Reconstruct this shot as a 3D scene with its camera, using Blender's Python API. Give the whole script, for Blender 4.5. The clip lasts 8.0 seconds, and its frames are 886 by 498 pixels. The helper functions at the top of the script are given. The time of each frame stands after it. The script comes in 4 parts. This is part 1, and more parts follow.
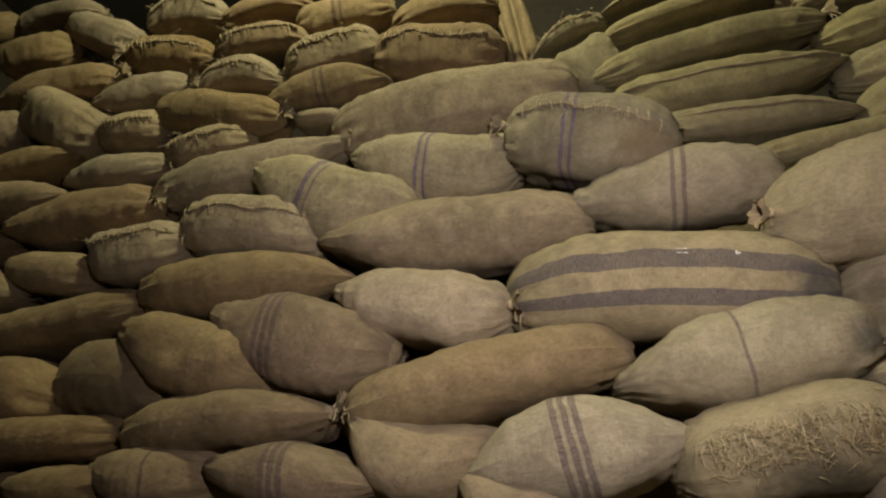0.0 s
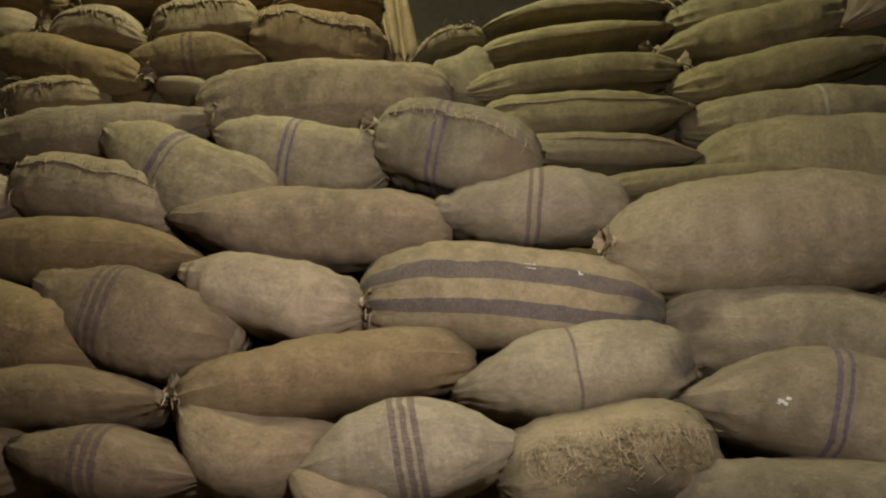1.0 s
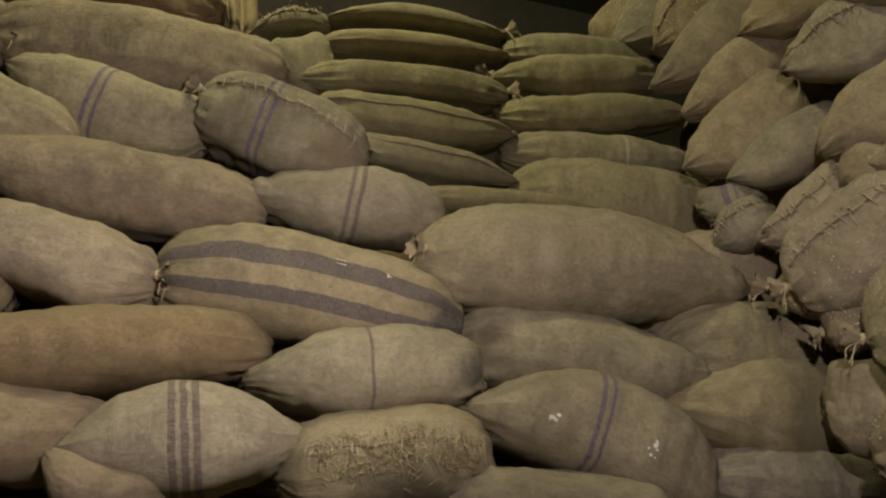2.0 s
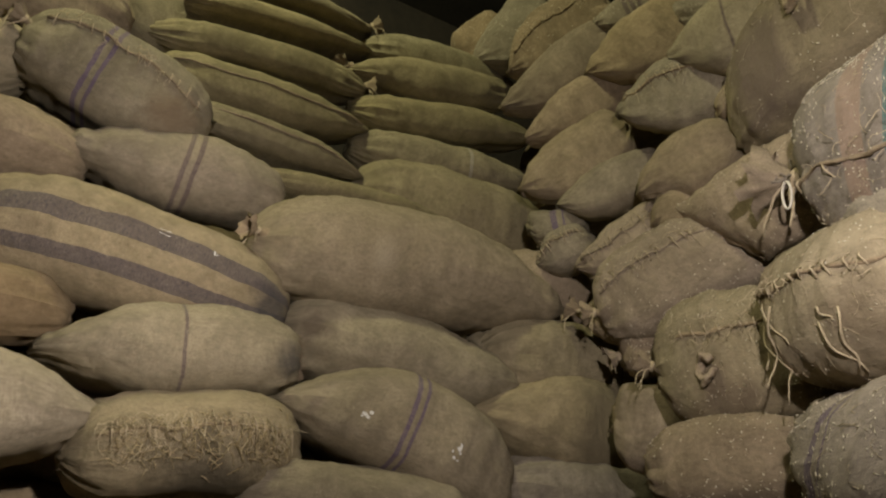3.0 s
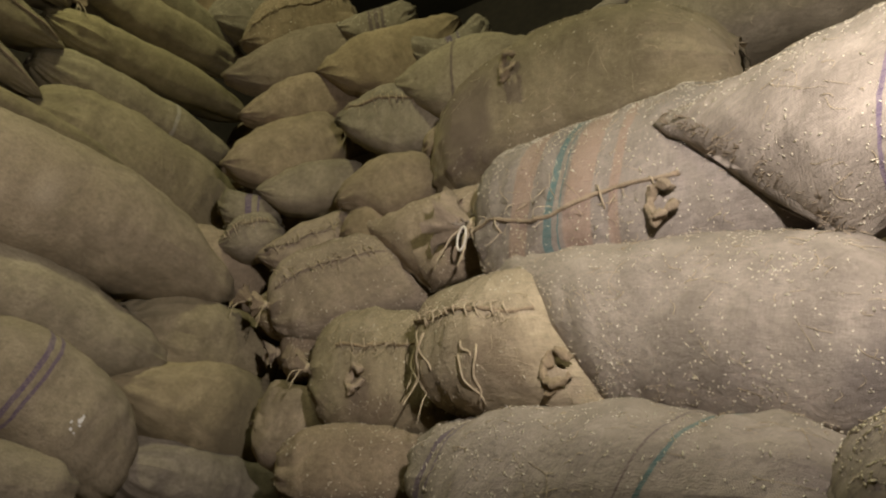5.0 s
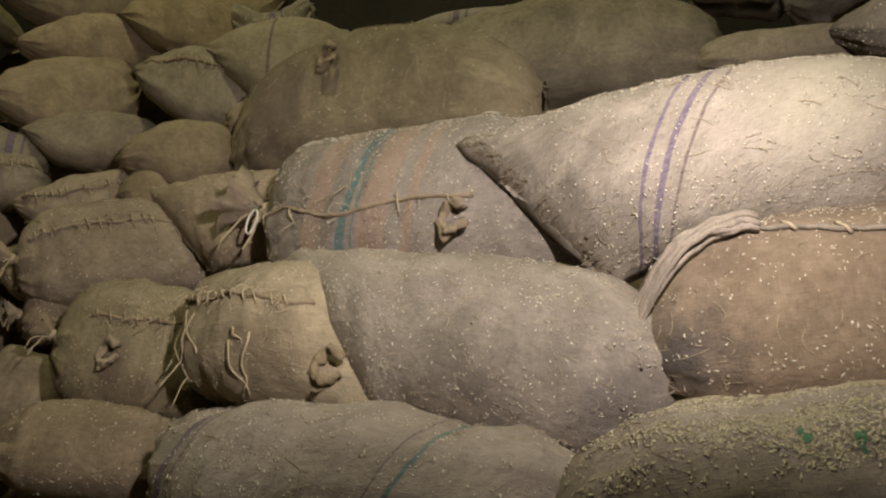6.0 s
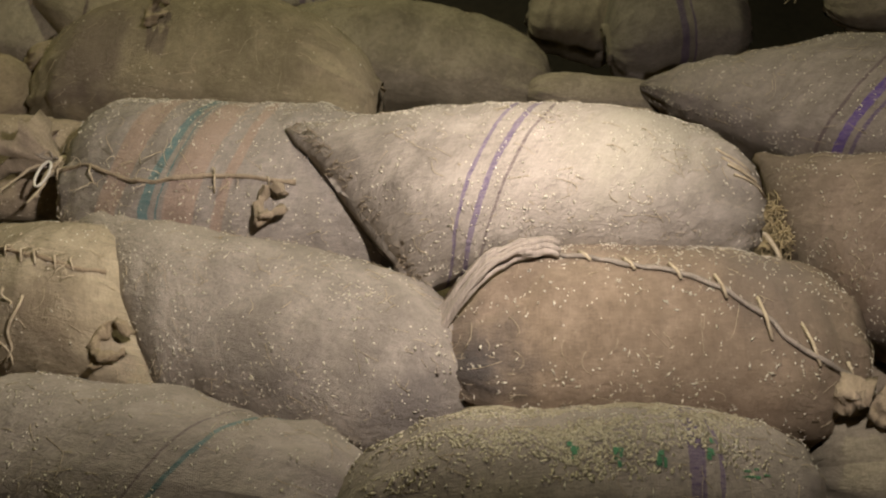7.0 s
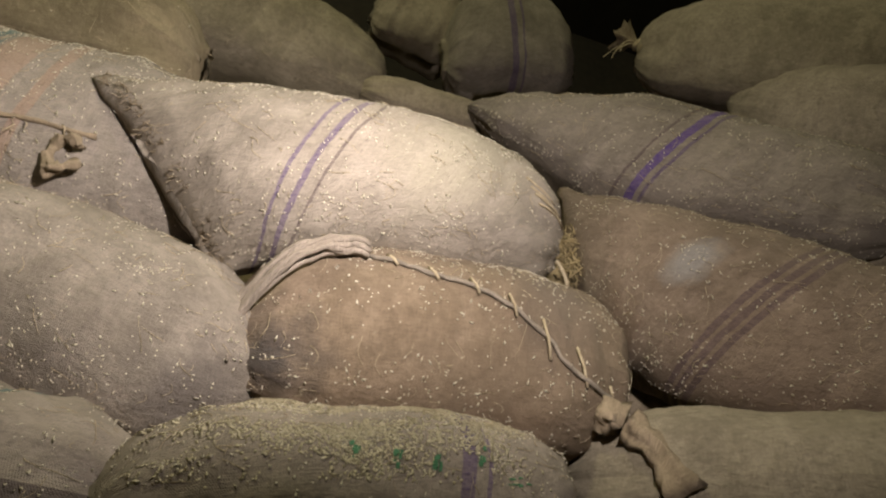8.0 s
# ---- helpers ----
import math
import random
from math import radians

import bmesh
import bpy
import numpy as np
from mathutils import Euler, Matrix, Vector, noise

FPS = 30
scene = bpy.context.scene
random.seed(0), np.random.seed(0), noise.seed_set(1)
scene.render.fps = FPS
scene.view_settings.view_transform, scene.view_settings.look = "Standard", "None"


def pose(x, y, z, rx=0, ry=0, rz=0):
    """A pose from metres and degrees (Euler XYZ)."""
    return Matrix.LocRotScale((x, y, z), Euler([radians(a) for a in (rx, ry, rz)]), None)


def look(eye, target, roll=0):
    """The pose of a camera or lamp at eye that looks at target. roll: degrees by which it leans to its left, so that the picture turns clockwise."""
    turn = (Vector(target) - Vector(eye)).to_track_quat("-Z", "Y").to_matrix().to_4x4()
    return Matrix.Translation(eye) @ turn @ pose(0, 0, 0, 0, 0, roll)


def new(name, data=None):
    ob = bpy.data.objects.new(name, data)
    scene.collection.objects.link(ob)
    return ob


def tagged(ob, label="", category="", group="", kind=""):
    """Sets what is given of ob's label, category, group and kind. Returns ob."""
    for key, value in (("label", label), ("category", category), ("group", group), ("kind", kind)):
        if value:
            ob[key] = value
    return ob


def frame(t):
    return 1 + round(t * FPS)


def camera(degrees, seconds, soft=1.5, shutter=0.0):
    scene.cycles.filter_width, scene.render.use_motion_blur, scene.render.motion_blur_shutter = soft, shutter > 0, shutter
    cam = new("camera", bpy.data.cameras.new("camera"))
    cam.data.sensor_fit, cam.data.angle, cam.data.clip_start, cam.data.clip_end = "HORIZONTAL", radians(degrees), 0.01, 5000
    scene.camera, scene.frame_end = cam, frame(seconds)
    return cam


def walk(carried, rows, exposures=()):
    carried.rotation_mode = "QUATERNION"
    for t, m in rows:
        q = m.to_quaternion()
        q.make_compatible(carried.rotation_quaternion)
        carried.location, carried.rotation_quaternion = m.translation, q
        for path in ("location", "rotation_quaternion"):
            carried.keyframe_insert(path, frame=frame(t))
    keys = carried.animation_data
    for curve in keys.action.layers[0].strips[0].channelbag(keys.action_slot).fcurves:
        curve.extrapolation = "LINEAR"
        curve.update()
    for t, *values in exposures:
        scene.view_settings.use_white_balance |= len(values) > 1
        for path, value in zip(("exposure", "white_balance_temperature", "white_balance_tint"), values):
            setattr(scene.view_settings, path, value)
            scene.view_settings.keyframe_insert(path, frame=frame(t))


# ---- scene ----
# ---- camera: it stands in one spot and turns to its right, tilted up at the stacked sacks ----
EYE = (0.0, 0.0, 1.3)


def facing(az, pitch, roll):
    return pose(*EYE, 0, 0, -az) @ pose(0, 0, 0, 90 + pitch) @ pose(0, 0, 0, 0, 0, roll)


cam = camera(64.0, 8.0, soft=2.2)
walk(cam, [
    (0.0, facing(-0.00, 28.69, -0.23)),
    (0.5, facing(5.76, 28.60, -0.20)),
    (1.0, facing(13.06, 28.49, 0.00)),
    (1.5, facing(21.18, 28.40, 0.12)),
    (2.0, facing(30.11, 28.27, 0.25)),
    (2.2, facing(33.94, 28.24, 0.26)),
    (3.3, facing(49.02, 28.07, 1.10)),
    (3.5, facing(51.99, 28.10, 1.17)),
    (4.0, facing(59.47, 28.20, 1.15)),
    (4.2, facing(61.63, 28.20, 1.13)),
    (5.3, facing(78.91, 28.48, 2.22)),
    (5.5, facing(82.87, 28.57, 2.13)),
    (6.0, facing(92.43, 28.74, 2.02)),
    (6.5, facing(100.63, 28.87, 1.77)),
    (7.0, facing(109.31, 28.98, 1.59)),
    (7.5, facing(117.89, 29.09, 1.43)),
    (8.0, facing(126.69, 29.18, 1.28)),
], exposures=[(0.0, -0.02), (1.0, -0.12), (2.0, -0.24), (3.5, -0.2), (4.2, -0.1), (5.5, -0.38), (6.5, -0.5), (8.0, -0.4)])

# ---- light: one bare lamp held beside the camera, a weak greenish one under the roof ----
world = bpy.data.worlds.new("world")
scene.world = world
world.use_nodes = True
world.node_tree.nodes["Background"].inputs["Color"].default_value = (0.50, 0.52, 0.42, 1)
world.node_tree.nodes["Background"].inputs["Strength"].default_value = 0.012


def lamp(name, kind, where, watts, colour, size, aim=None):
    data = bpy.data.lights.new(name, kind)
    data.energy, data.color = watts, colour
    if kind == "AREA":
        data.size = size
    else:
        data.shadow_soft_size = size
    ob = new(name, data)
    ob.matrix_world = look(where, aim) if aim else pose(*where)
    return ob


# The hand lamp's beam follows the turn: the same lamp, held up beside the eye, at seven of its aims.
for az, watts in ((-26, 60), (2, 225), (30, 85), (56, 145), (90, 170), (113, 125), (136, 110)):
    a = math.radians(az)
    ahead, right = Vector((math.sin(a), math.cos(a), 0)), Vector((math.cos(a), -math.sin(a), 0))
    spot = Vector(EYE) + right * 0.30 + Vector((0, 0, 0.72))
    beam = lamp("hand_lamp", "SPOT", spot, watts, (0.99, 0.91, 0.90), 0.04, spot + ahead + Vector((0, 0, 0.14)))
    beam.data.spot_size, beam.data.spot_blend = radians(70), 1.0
lamp("roof_lamp", "POINT", (-0.4, 1.2, 5.55), 400, (0.95, 0.94, 0.60), 0.15)


# ---- materials ----
def material(name):
    m = bpy.data.materials.new(name)
    m.use_nodes = True
    nt = m.node_tree
    return m, nt, nt.nodes["Principled BSDF"]


def node(nt, kind, **inputs):
    n = nt.nodes.new(kind)
    for k, v in inputs.items():
        n.inputs[k.replace("_", " ")].default_value = v
    return n


def math_node(nt, op, a, b=None, c=None):
    n = nt.nodes.new("ShaderNodeMath")
    n.operation = op
    for i, v in enumerate((a, b, c)):
        if v is None:
            continue
        if isinstance(v, (int, float)):
            n.inputs[i].default_value = v
        else:
            nt.links.new(v, n.inputs[i])
    return n.outputs[0]


def mix(nt, fac, a, b, blend="MIX"):
    n = nt.nodes.new("ShaderNodeMix")
    n.data_type, n.blend_type = "RGBA", blend
    for socket, v in ((n.inputs[0], fac), (n.inputs[6], a), (n.inputs[7], b)):
        if isinstance(v, (int, float, tuple)):
            socket.default_value = v if isinstance(v, (int, float)) else (*v, 1)
        else:
            nt.links.new(v, socket)
    return n.outputs[2]


def ramp(nt, fac, lo, hi):
    n = nt.nodes.new("ShaderNodeMapRange")
    n.inputs["From Min"].default_value, n.inputs["From Max"].default_value = lo, hi
    nt.links.new(fac, n.inputs["Value"])
    return n.outputs[0]


PURPLE, TEAL, BROWN = (0.088, 0.055, 0.13), (0.03, 0.13, 0.13), (0.085, 0.055, 0.06)
SOOT = (0.045, 0.042, 0.045)
ROSE = (0.30, 0.200, 0.138)
NAVY, RED, PALE, GREEN = (0.062, 0.052, 0.062), (0.33, 0.10, 0.06), (0.42, 0.38, 0.30), (0.03, 0.12, 0.05)


def jute(name, base=(0.31, 0.235, 0.145), stripes=(), bands=(), dust=0.25, stains_and_shade=()):
    """Woven jute. stripes run round the sack: place along it, width, colour; bands run along it: place round it, width,
    colour;
    stains_and_shade, dirt and also shade put into the colour: place along and round it, radius, colour."""
    m, nt, bsdf = material(name)
    link = nt.links.new
    uv = nt.nodes.new("ShaderNodeTexCoord").outputs["UV"]
    sep = nt.nodes.new("ShaderNodeSeparateXYZ")
    link(uv, sep.inputs[0])
    u, v = sep.outputs[0], sep.outputs[1]
    info = nt.nodes.new("ShaderNodeObjectInfo")
    rnd = info.outputs["Random"]
    shift = nt.nodes.new("ShaderNodeVectorMath")
    shift.operation = "MULTIPLY_ADD"
    link(rnd, shift.inputs[0])
    shift.inputs[1].default_value = (37, 91, 13)
    link(uv, shift.inputs[2])
    at = shift.outputs[0]

    def noise_at(scale, detail=3.0, stretch=None, rough=0.55):
        n = node(nt, "ShaderNodeTexNoise", Scale=scale, Detail=detail, Roughness=rough)
        if stretch:
            s = nt.nodes.new("ShaderNodeVectorMath")
            s.operation = "MULTIPLY"
            link(at, s.inputs[0])
            s.inputs[1].default_value = stretch
            link(s.outputs[0], n.inputs["Vector"])
        else:
            link(at, n.inputs["Vector"])
        return n.outputs["Fac"]

    big, mid, fine = noise_at(2.4, 4), noise_at(14, 5), noise_at(160, 3)
    warp, weft = noise_at(60, 2, (1, 7, 1)), noise_at(60, 2, (7, 1, 1))
    wob = math_node(nt, "MULTIPLY", mid, 0.004)
    tu = math_node(nt, "SINE", math_node(nt, "MULTIPLY", math_node(nt, "ADD", u, wob), 2 * math.pi / 0.0042))
    tv = math_node(nt, "SINE", math_node(nt, "MULTIPLY", math_node(nt, "ADD", v, wob), 2 * math.pi / 0.0038))
    weave = math_node(nt, "MULTIPLY", tu, tv)
    dark = tuple(c * 0.62 for c in base)
    light = tuple(min(1, c * 1.25 + 0.02) for c in base)
    ribs = noise_at(9, 2, (1, 0.12, 1))
    col = mix(nt, ramp(nt, math_node(nt, "ADD", math_node(nt, "MULTIPLY", big, 0.7), math_node(nt, "MULTIPLY", ribs, 0.3)), 0.36, 0.66), dark, base)
    col = mix(nt, math_node(nt, "MULTIPLY", ramp(nt, mid, 0.42, 0.75), 0.6), col, light)
    mottle = noise_at(48, 4, (1, 1.6, 1), 0.7)
    col = mix(nt, math_node(nt, "MULTIPLY", ramp(nt, mottle, 0.50, 0.30), 0.55), col, tuple(c * 0.5 for c in base))
    col = mix(nt, math_node(nt, "MULTIPLY", ramp(nt, mottle, 0.55, 0.75), 0.45), col, light)
    tone = nt.nodes.new("ShaderNodeHueSaturation")
    link(math_node(nt, "MULTIPLY_ADD", rnd, 0.008, 0.495), tone.inputs["Hue"])
    link(math_node(nt, "MULTIPLY_ADD", math_node(nt, "FRACT", math_node(nt, "MULTIPLY", rnd, 7.3)), 0.2, 0.88), tone.inputs["Saturation"])
    link(math_node(nt, "MULTIPLY_ADD", math_node(nt, "FRACT", math_node(nt, "MULTIPLY", rnd, 17.9)), 0.28, 0.84), tone.inputs["Value"])
    link(col, tone.inputs["Color"])
    col = tone.outputs["Color"]
    for src, marks in ((u, stripes), (v, bands)):
        for place, width, colour in marks:
            edge = math_node(nt, "ADD", src, math_node(nt, "MULTIPLY_ADD", mid, 0.016, -0.008))
            d = math_node(nt, "ABSOLUTE", math_node(nt, "SUBTRACT", edge, place))
            inside = math_node(nt, "LESS_THAN", d, width / 2)
            worn = ramp(nt, math_node(nt, "ADD", warp if src == u else weft, math_node(nt, "MULTIPLY", fine, 0.35)), 0.40, 0.72)
            fac = math_node(nt, "MULTIPLY", inside, math_node(nt, "MULTIPLY_ADD", worn, -0.42 if src == u else -0.30, 0.95))
            col = mix(nt, fac, col, colour)
    for su, sv, radius, colour in stains_and_shade:
        du, dv = math_node(nt, "SUBTRACT", u, su), math_node(nt, "SUBTRACT", v, sv)
        d = math_node(nt, "SQRT", math_node(nt, "ADD", math_node(nt, "MULTIPLY", du, du), math_node(nt, "MULTIPLY", dv, dv)))
        d = math_node(nt, "ADD", d, math_node(nt, "MULTIPLY_ADD", math_node(nt, "ADD", mid, big), radius * 1.2, -radius * 1.2))
        edge = node(nt, "ShaderNodeMapRange")
        edge.inputs["From Min"].default_value, edge.inputs["From Max"].default_value = radius * 1.15, radius * 0.35
        link(d, edge.inputs["Value"])
        col = mix(nt, math_node(nt, "MULTIPLY", edge.outputs[0], math_node(nt, "MULTIPLY_ADD", fine, 0.6, 0.45)), col, colour)
    specks = ramp(nt, fine, 0.66, 0.72)
    col = mix(nt, math_node(nt, "MULTIPLY", specks, dust), col, (0.52, 0.45, 0.32))
    thread = math_node(nt, "MULTIPLY_ADD", weave, 0.16, 0.92)
    slub = math_node(nt, "MULTIPLY_ADD", math_node(nt, "ADD", warp, weft), 0.5, 0.5)
    shade = nt.nodes.new("ShaderNodeCombineColor")
    fac = math_node(nt, "MULTIPLY", thread, slub)
    for i in range(3):
        link(fac, shade.inputs[i])
    col = mix(nt, 1.0, col, shade.outputs[0], "MULTIPLY")
    link(col, bsdf.inputs["Base Color"])
    bsdf.inputs["Roughness"].default_value = 0.95
    bsdf.inputs["Specular IOR Level"].default_value = 0.12
    bsdf.inputs["Sheen Weight"].default_value = 0.10
    bsdf.inputs["Sheen Roughness"].default_value = 0.6
    bsdf.inputs["Sheen Tint"].default_value = (0.75, 0.68, 0.45, 1)
    height = math_node(nt, "ADD", math_node(nt, "MULTIPLY", weave, 0.0006), math_node(nt, "MULTIPLY", math_node(nt, "ADD", warp, weft), 0.0026))
    height = math_node(nt, "ADD", height, math_node(nt, "MULTIPLY", mottle, 0.0040))
    height = math_node(nt, "ADD", height, math_node(nt, "MULTIPLY", mid, 0.016))
    height = math_node(nt, "ADD", height, math_node(nt, "MULTIPLY", ribs, 0.014))
    bump = node(nt, "ShaderNodeBump", Strength=0.8, Distance=1.0)
    link(height, bump.inputs["Height"])
    link(bump.outputs[0], bsdf.inputs["Normal"])
    return m


def plain(name, a, b, scale, rough=0.9, bump=0.01):
    m, nt, bsdf = material(name)
    tc = nt.nodes.new("ShaderNodeTexCoord").outputs["Object"]
    n1, n2 = node(nt, "ShaderNodeTexNoise", Scale=scale, Detail=6.0), node(nt, "ShaderNodeTexNoise", Scale=scale * 11, Detail=4.0)
    for n in (n1, n2):
        nt.links.new(tc, n.inputs["Vector"])
    both = math_node(nt, "ADD", math_node(nt, "MULTIPLY", n1.outputs["Fac"], 0.6), math_node(nt, "MULTIPLY", n2.outputs["Fac"], 0.4))
    nt.links.new(mix(nt, ramp(nt, both, 0.35, 0.65), a, b), bsdf.inputs["Base Color"])
    bsdf.inputs["Roughness"].default_value = rough
    bm = node(nt, "ShaderNodeBump", Strength=0.6, Distance=bump)
    nt.links.new(both, bm.inputs["Height"])
    nt.links.new(bm.outputs[0], bsdf.inputs["Normal"])
    return m


TAN, RUST, GREY, OLIVE = (0.31, 0.249, 0.149), (0.265, 0.182, 0.096), (0.285, 0.236, 0.160), (0.29, 0.240, 0.132)
HUSK, UMBER = (0.297, 0.245, 0.190), (0.255, 0.186, 0.128)
JUTE = {"umber": jute("jute_umber", UMBER), "husk": jute("jute_husk", HUSK), "tan": jute("jute_tan"), "rust": jute("jute_rust", RUST), "grey": jute("jute_grey", GREY), "olive": jute("jute_olive", OLIVE)}
TWINE = plain("twine", (0.30, 0.23, 0.135), (0.48, 0.39, 0.25), 60)
COTTON = plain("cotton_cord", (0.50, 0.45, 0.36), (0.68, 0.62, 0.52), 60)
STRAW = plain("straw", (0.24, 0.17, 0.08), (0.42, 0.33, 0.17), 40)
GRAIN = plain("grain", (0.44, 0.37, 0.22), (0.66, 0.58, 0.39), 90)
CHAFF = plain("chaff", (0.50, 0.43, 0.29), (0.78, 0.70, 0.54), 90)
PAINT = {"white": plain("chalky_paint", (0.50, 0.47, 0.42), (0.66, 0.62, 0.56), 30), "green": plain("green_ink", (0.035, 0.12, 0.05), (0.07, 0.17, 0.08), 30)}
# walls and roof sheet have a near-black base colour
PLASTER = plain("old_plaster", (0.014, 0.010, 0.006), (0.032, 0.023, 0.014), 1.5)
EARTH = plain("trodden_earth", (0.10, 0.075, 0.05), (0.17, 0.13, 0.085), 2.0)
TIN = plain("dark_roof_sheet", (0.012, 0.009, 0.006), (0.028, 0.021, 0.014), 3.0)
STRIPES = {
    "brown3": ((-0.035, 0.022, BROWN), (0.0, 0.022, BROWN), (0.035, 0.022, BROWN)),
    "brown2": ((-0.02, 0.018, BROWN), (0.02, 0.018, BROWN)),
    "purple2": ((-0.022, 0.018, PURPLE), (0.014, 0.014, PURPLE)),
    "purple1": ((0.0, 0.03, PURPLE), (0.045, 0.01, PURPLE)),
    "thin": ((0.0, 0.012, BROWN),),
    "pale": ((0.0, 0.02, PALE),),
    "purple3": ((-0.035, 0.010, PURPLE), (0.012, 0.016, PURPLE), (0.055, 0.008, BROWN)),
    "purpleb": ((-0.06, 0.010, BROWN), (0.0, 0.03, (0.07, 0.025, 0.22)), (0.04, 0.012, PURPLE)),
    "teal": ((0.0, 0.030, TEAL), (0.10, 0.09, ROSE), (-0.13, 0.08, ROSE), (0.21, 0.03, ROSE), (0.038, 0.006, TEAL)),
    "teal1": ((0.0, 0.012, TEAL), (-0.05, 0.006, BROWN), (-0.72, 0.035, PURPLE), (-0.67, 0.008, PURPLE)),
}


# ---- mesh helpers ----
def mesh_of(name, verts, faces, mat, uvs=None):
    me = bpy.data.meshes.new(name)
    me.from_pydata([tuple(v) for v in verts], [], faces)
    if uvs is not None:
        layer = me.uv_layers.new(name="UVMap")
        flat = np.array([uvs[k] for f in faces for k in f], dtype=np.float32).ravel()
        layer.data.foreach_set("uv", flat)
    me.polygons.foreach_set("use_smooth", [True] * len(me.polygons))
    if mat:
        me.materials.append(mat)
    me.update()
    return me


def tube(points, radius, sides=6, taper=1.0):
    """Vertices and faces of a round cord along points."""
    pts = [Vector(p) for p in points]
    verts, faces = [], []
    for i, p in enumerate(pts):
        d = (pts[min(i + 1, len(pts) - 1)] - pts[max(i - 1, 0)]).normalized()
        a = d.orthogonal().normalized() if i == 0 else (a - d * a.dot(d)).normalized()
        b = d.cross(a)
        r = radius * (1 + (taper - 1) * i / max(1, len(pts) - 1))
        for s in range(sides):
            w = 2 * math.pi * s / sides
            verts.append(p + (a * math.cos(w) + b * math.sin(w)) * r)
        if i:
            for s in range(sides):
                q = (i - 1) * sides
                faces.append((q + s, q + (s + 1) % sides, q + sides + (s + 1) % sides, q + sides + s))
    n = len(verts)
    faces.append(tuple(range(sides - 1, -1, -1)))
    faces.append(tuple(range(n - sides, n)))
    return verts, faces


def rough(piece, amount, scale=60, seed=0):
    """The same piece with an uneven, fibrous skin."""
    v, f = piece
    o = Vector((seed, seed * 1.7, seed * 0.3))
    return [p + noise.noise_vector(p * scale + o) * amount for p in v], f


def joined(pieces):
    verts, faces = [], []
    for v, f in pieces:
        k = len(verts)
        verts += v
        faces += [tuple(i + k for i in q) for q in f]
    return verts, faces


def part(name, pieces, mat, parent, label="", kind=""):
    v, f = joined(pieces)
    uv = [(p[0], p[1] + p[2]) for p in v]
    ob = new(name, mesh_of(name, v, f, mat, uv))
    ob.parent = parent
    return tagged(ob, label, kind=kind)


# ---- sacks ----
def end_profile(kind, u):
    """Share of the full height and depth at u, from 0 in the middle to 1 at the end."""
    if kind == "p":
        return 0.04 + 0.96 * (1 - u ** 1.9) ** 0.88, 0.45 + 0.55 * (1 - u ** 3) ** 0.6
    if kind == "f":
        return 0.86 + 0.14 * (1 - u ** 3), 0.06 + 0.94 * (1 - u ** 3.2) ** 0.6
    if kind in "FG":
        return 1.02 - 0.02 * (1 - u ** 2), 0.06 + 0.94 * (1 - u ** 3.2) ** 0.6
    return 0.20 + 0.80 * (1 - u ** 4.0) ** 0.60, 0.22 + 0.78 * (1 - u ** 3.6) ** 0.55


class Shape:
    """A filled sack in its own axes: x along it, y into the stack, z up."""

    def __init__(self, length, height, depth, arch, ends, seed, tip=12, back=0.25):
        self.l, self.h, self.d, self.arch, self.ends = length, height, depth, arch, ends
        self.o = Vector((seed * 3.17, seed * 1.31, seed * 7.7))
        r = random.Random(seed)
        self.back = max(depth / 2, back)
        self.lean = r.uniform(-0.15, 0.15)
        self.sway = r.uniform(-0.012, 0.012)
        self.box = r.uniform(2.4, 3.2)
        self.tip = math.radians(tip)

    def at(self, u, w, lift=0.0):
        kind = self.ends[0] if u < 0 else self.ends[1]
        t, d = end_profile(kind, min(1.0, abs(u)))
        c, s = math.cos(w), math.sin(w)
        y = -math.copysign(abs(c) ** (2 / self.box), c)
        z = math.copysign(abs(s) ** (2 / self.box), s)
        p = Vector((u * self.l / 2, y * (self.d / 2 if y < 0 else self.back) * d, z * self.h / 2 * t))
        q = self.tip if y < 0 else self.tip * 0.5
        p.y, p.z = p.y * math.cos(q) - p.z * math.sin(q), p.z * math.cos(q) + p.y * math.sin(q)
        p.x -= self.lean * p.z * (1 - abs(u))
        if kind in "fFG":
            p.x -= {"f": 0.62, "F": 0.80, "G": 1.25}[kind] * p.z * abs(u) ** 1.5
        p.z += self.arch * (1 - u * u) + self.sway * math.sin(3 * u + self.o.x)
        p.y += 0.03 * u * u
        n1 = noise.noise(p * 4.5 + self.o)
        n2 = noise.noise(Vector((p.x * 22, p.y * 9, p.z * 9)) + self.o)
        n3 = noise.noise(p * 26 + self.o)
        n4 = 0.5 - abs(noise.noise(Vector((p.x * 7, p.y * 3 + p.z * 2.2, p.z * 3)) + self.o * 1.7))
        n4 *= max(0.0, noise.noise(p * 3.1 + self.o * 2.3) + 0.25)
        pucker = math.sin(w * 13 + self.o.x + 2 * n1) * max(0.0, abs(u) - 0.55) * (0.009 if kind in "fFG" else 0.034) * (0.3 + t)
        out = Vector((0, y, z)).normalized()
        size = min(1.0, self.h / 0.3)
        return p + out * ((0.020 * n1 + 0.024 * n4 + 0.0085 * n2 * (0.5 + abs(u)) + 0.0028 * n3) * size + pucker + lift)

    def axes(self, u, w):
        p = self.at(u, w)
        a = (self.at(u + 0.01, w) - p).normalized()
        b = (self.at(u, w + 0.02) - p).normalized()
        return p, a, b, a.cross(b).normalized() * -1




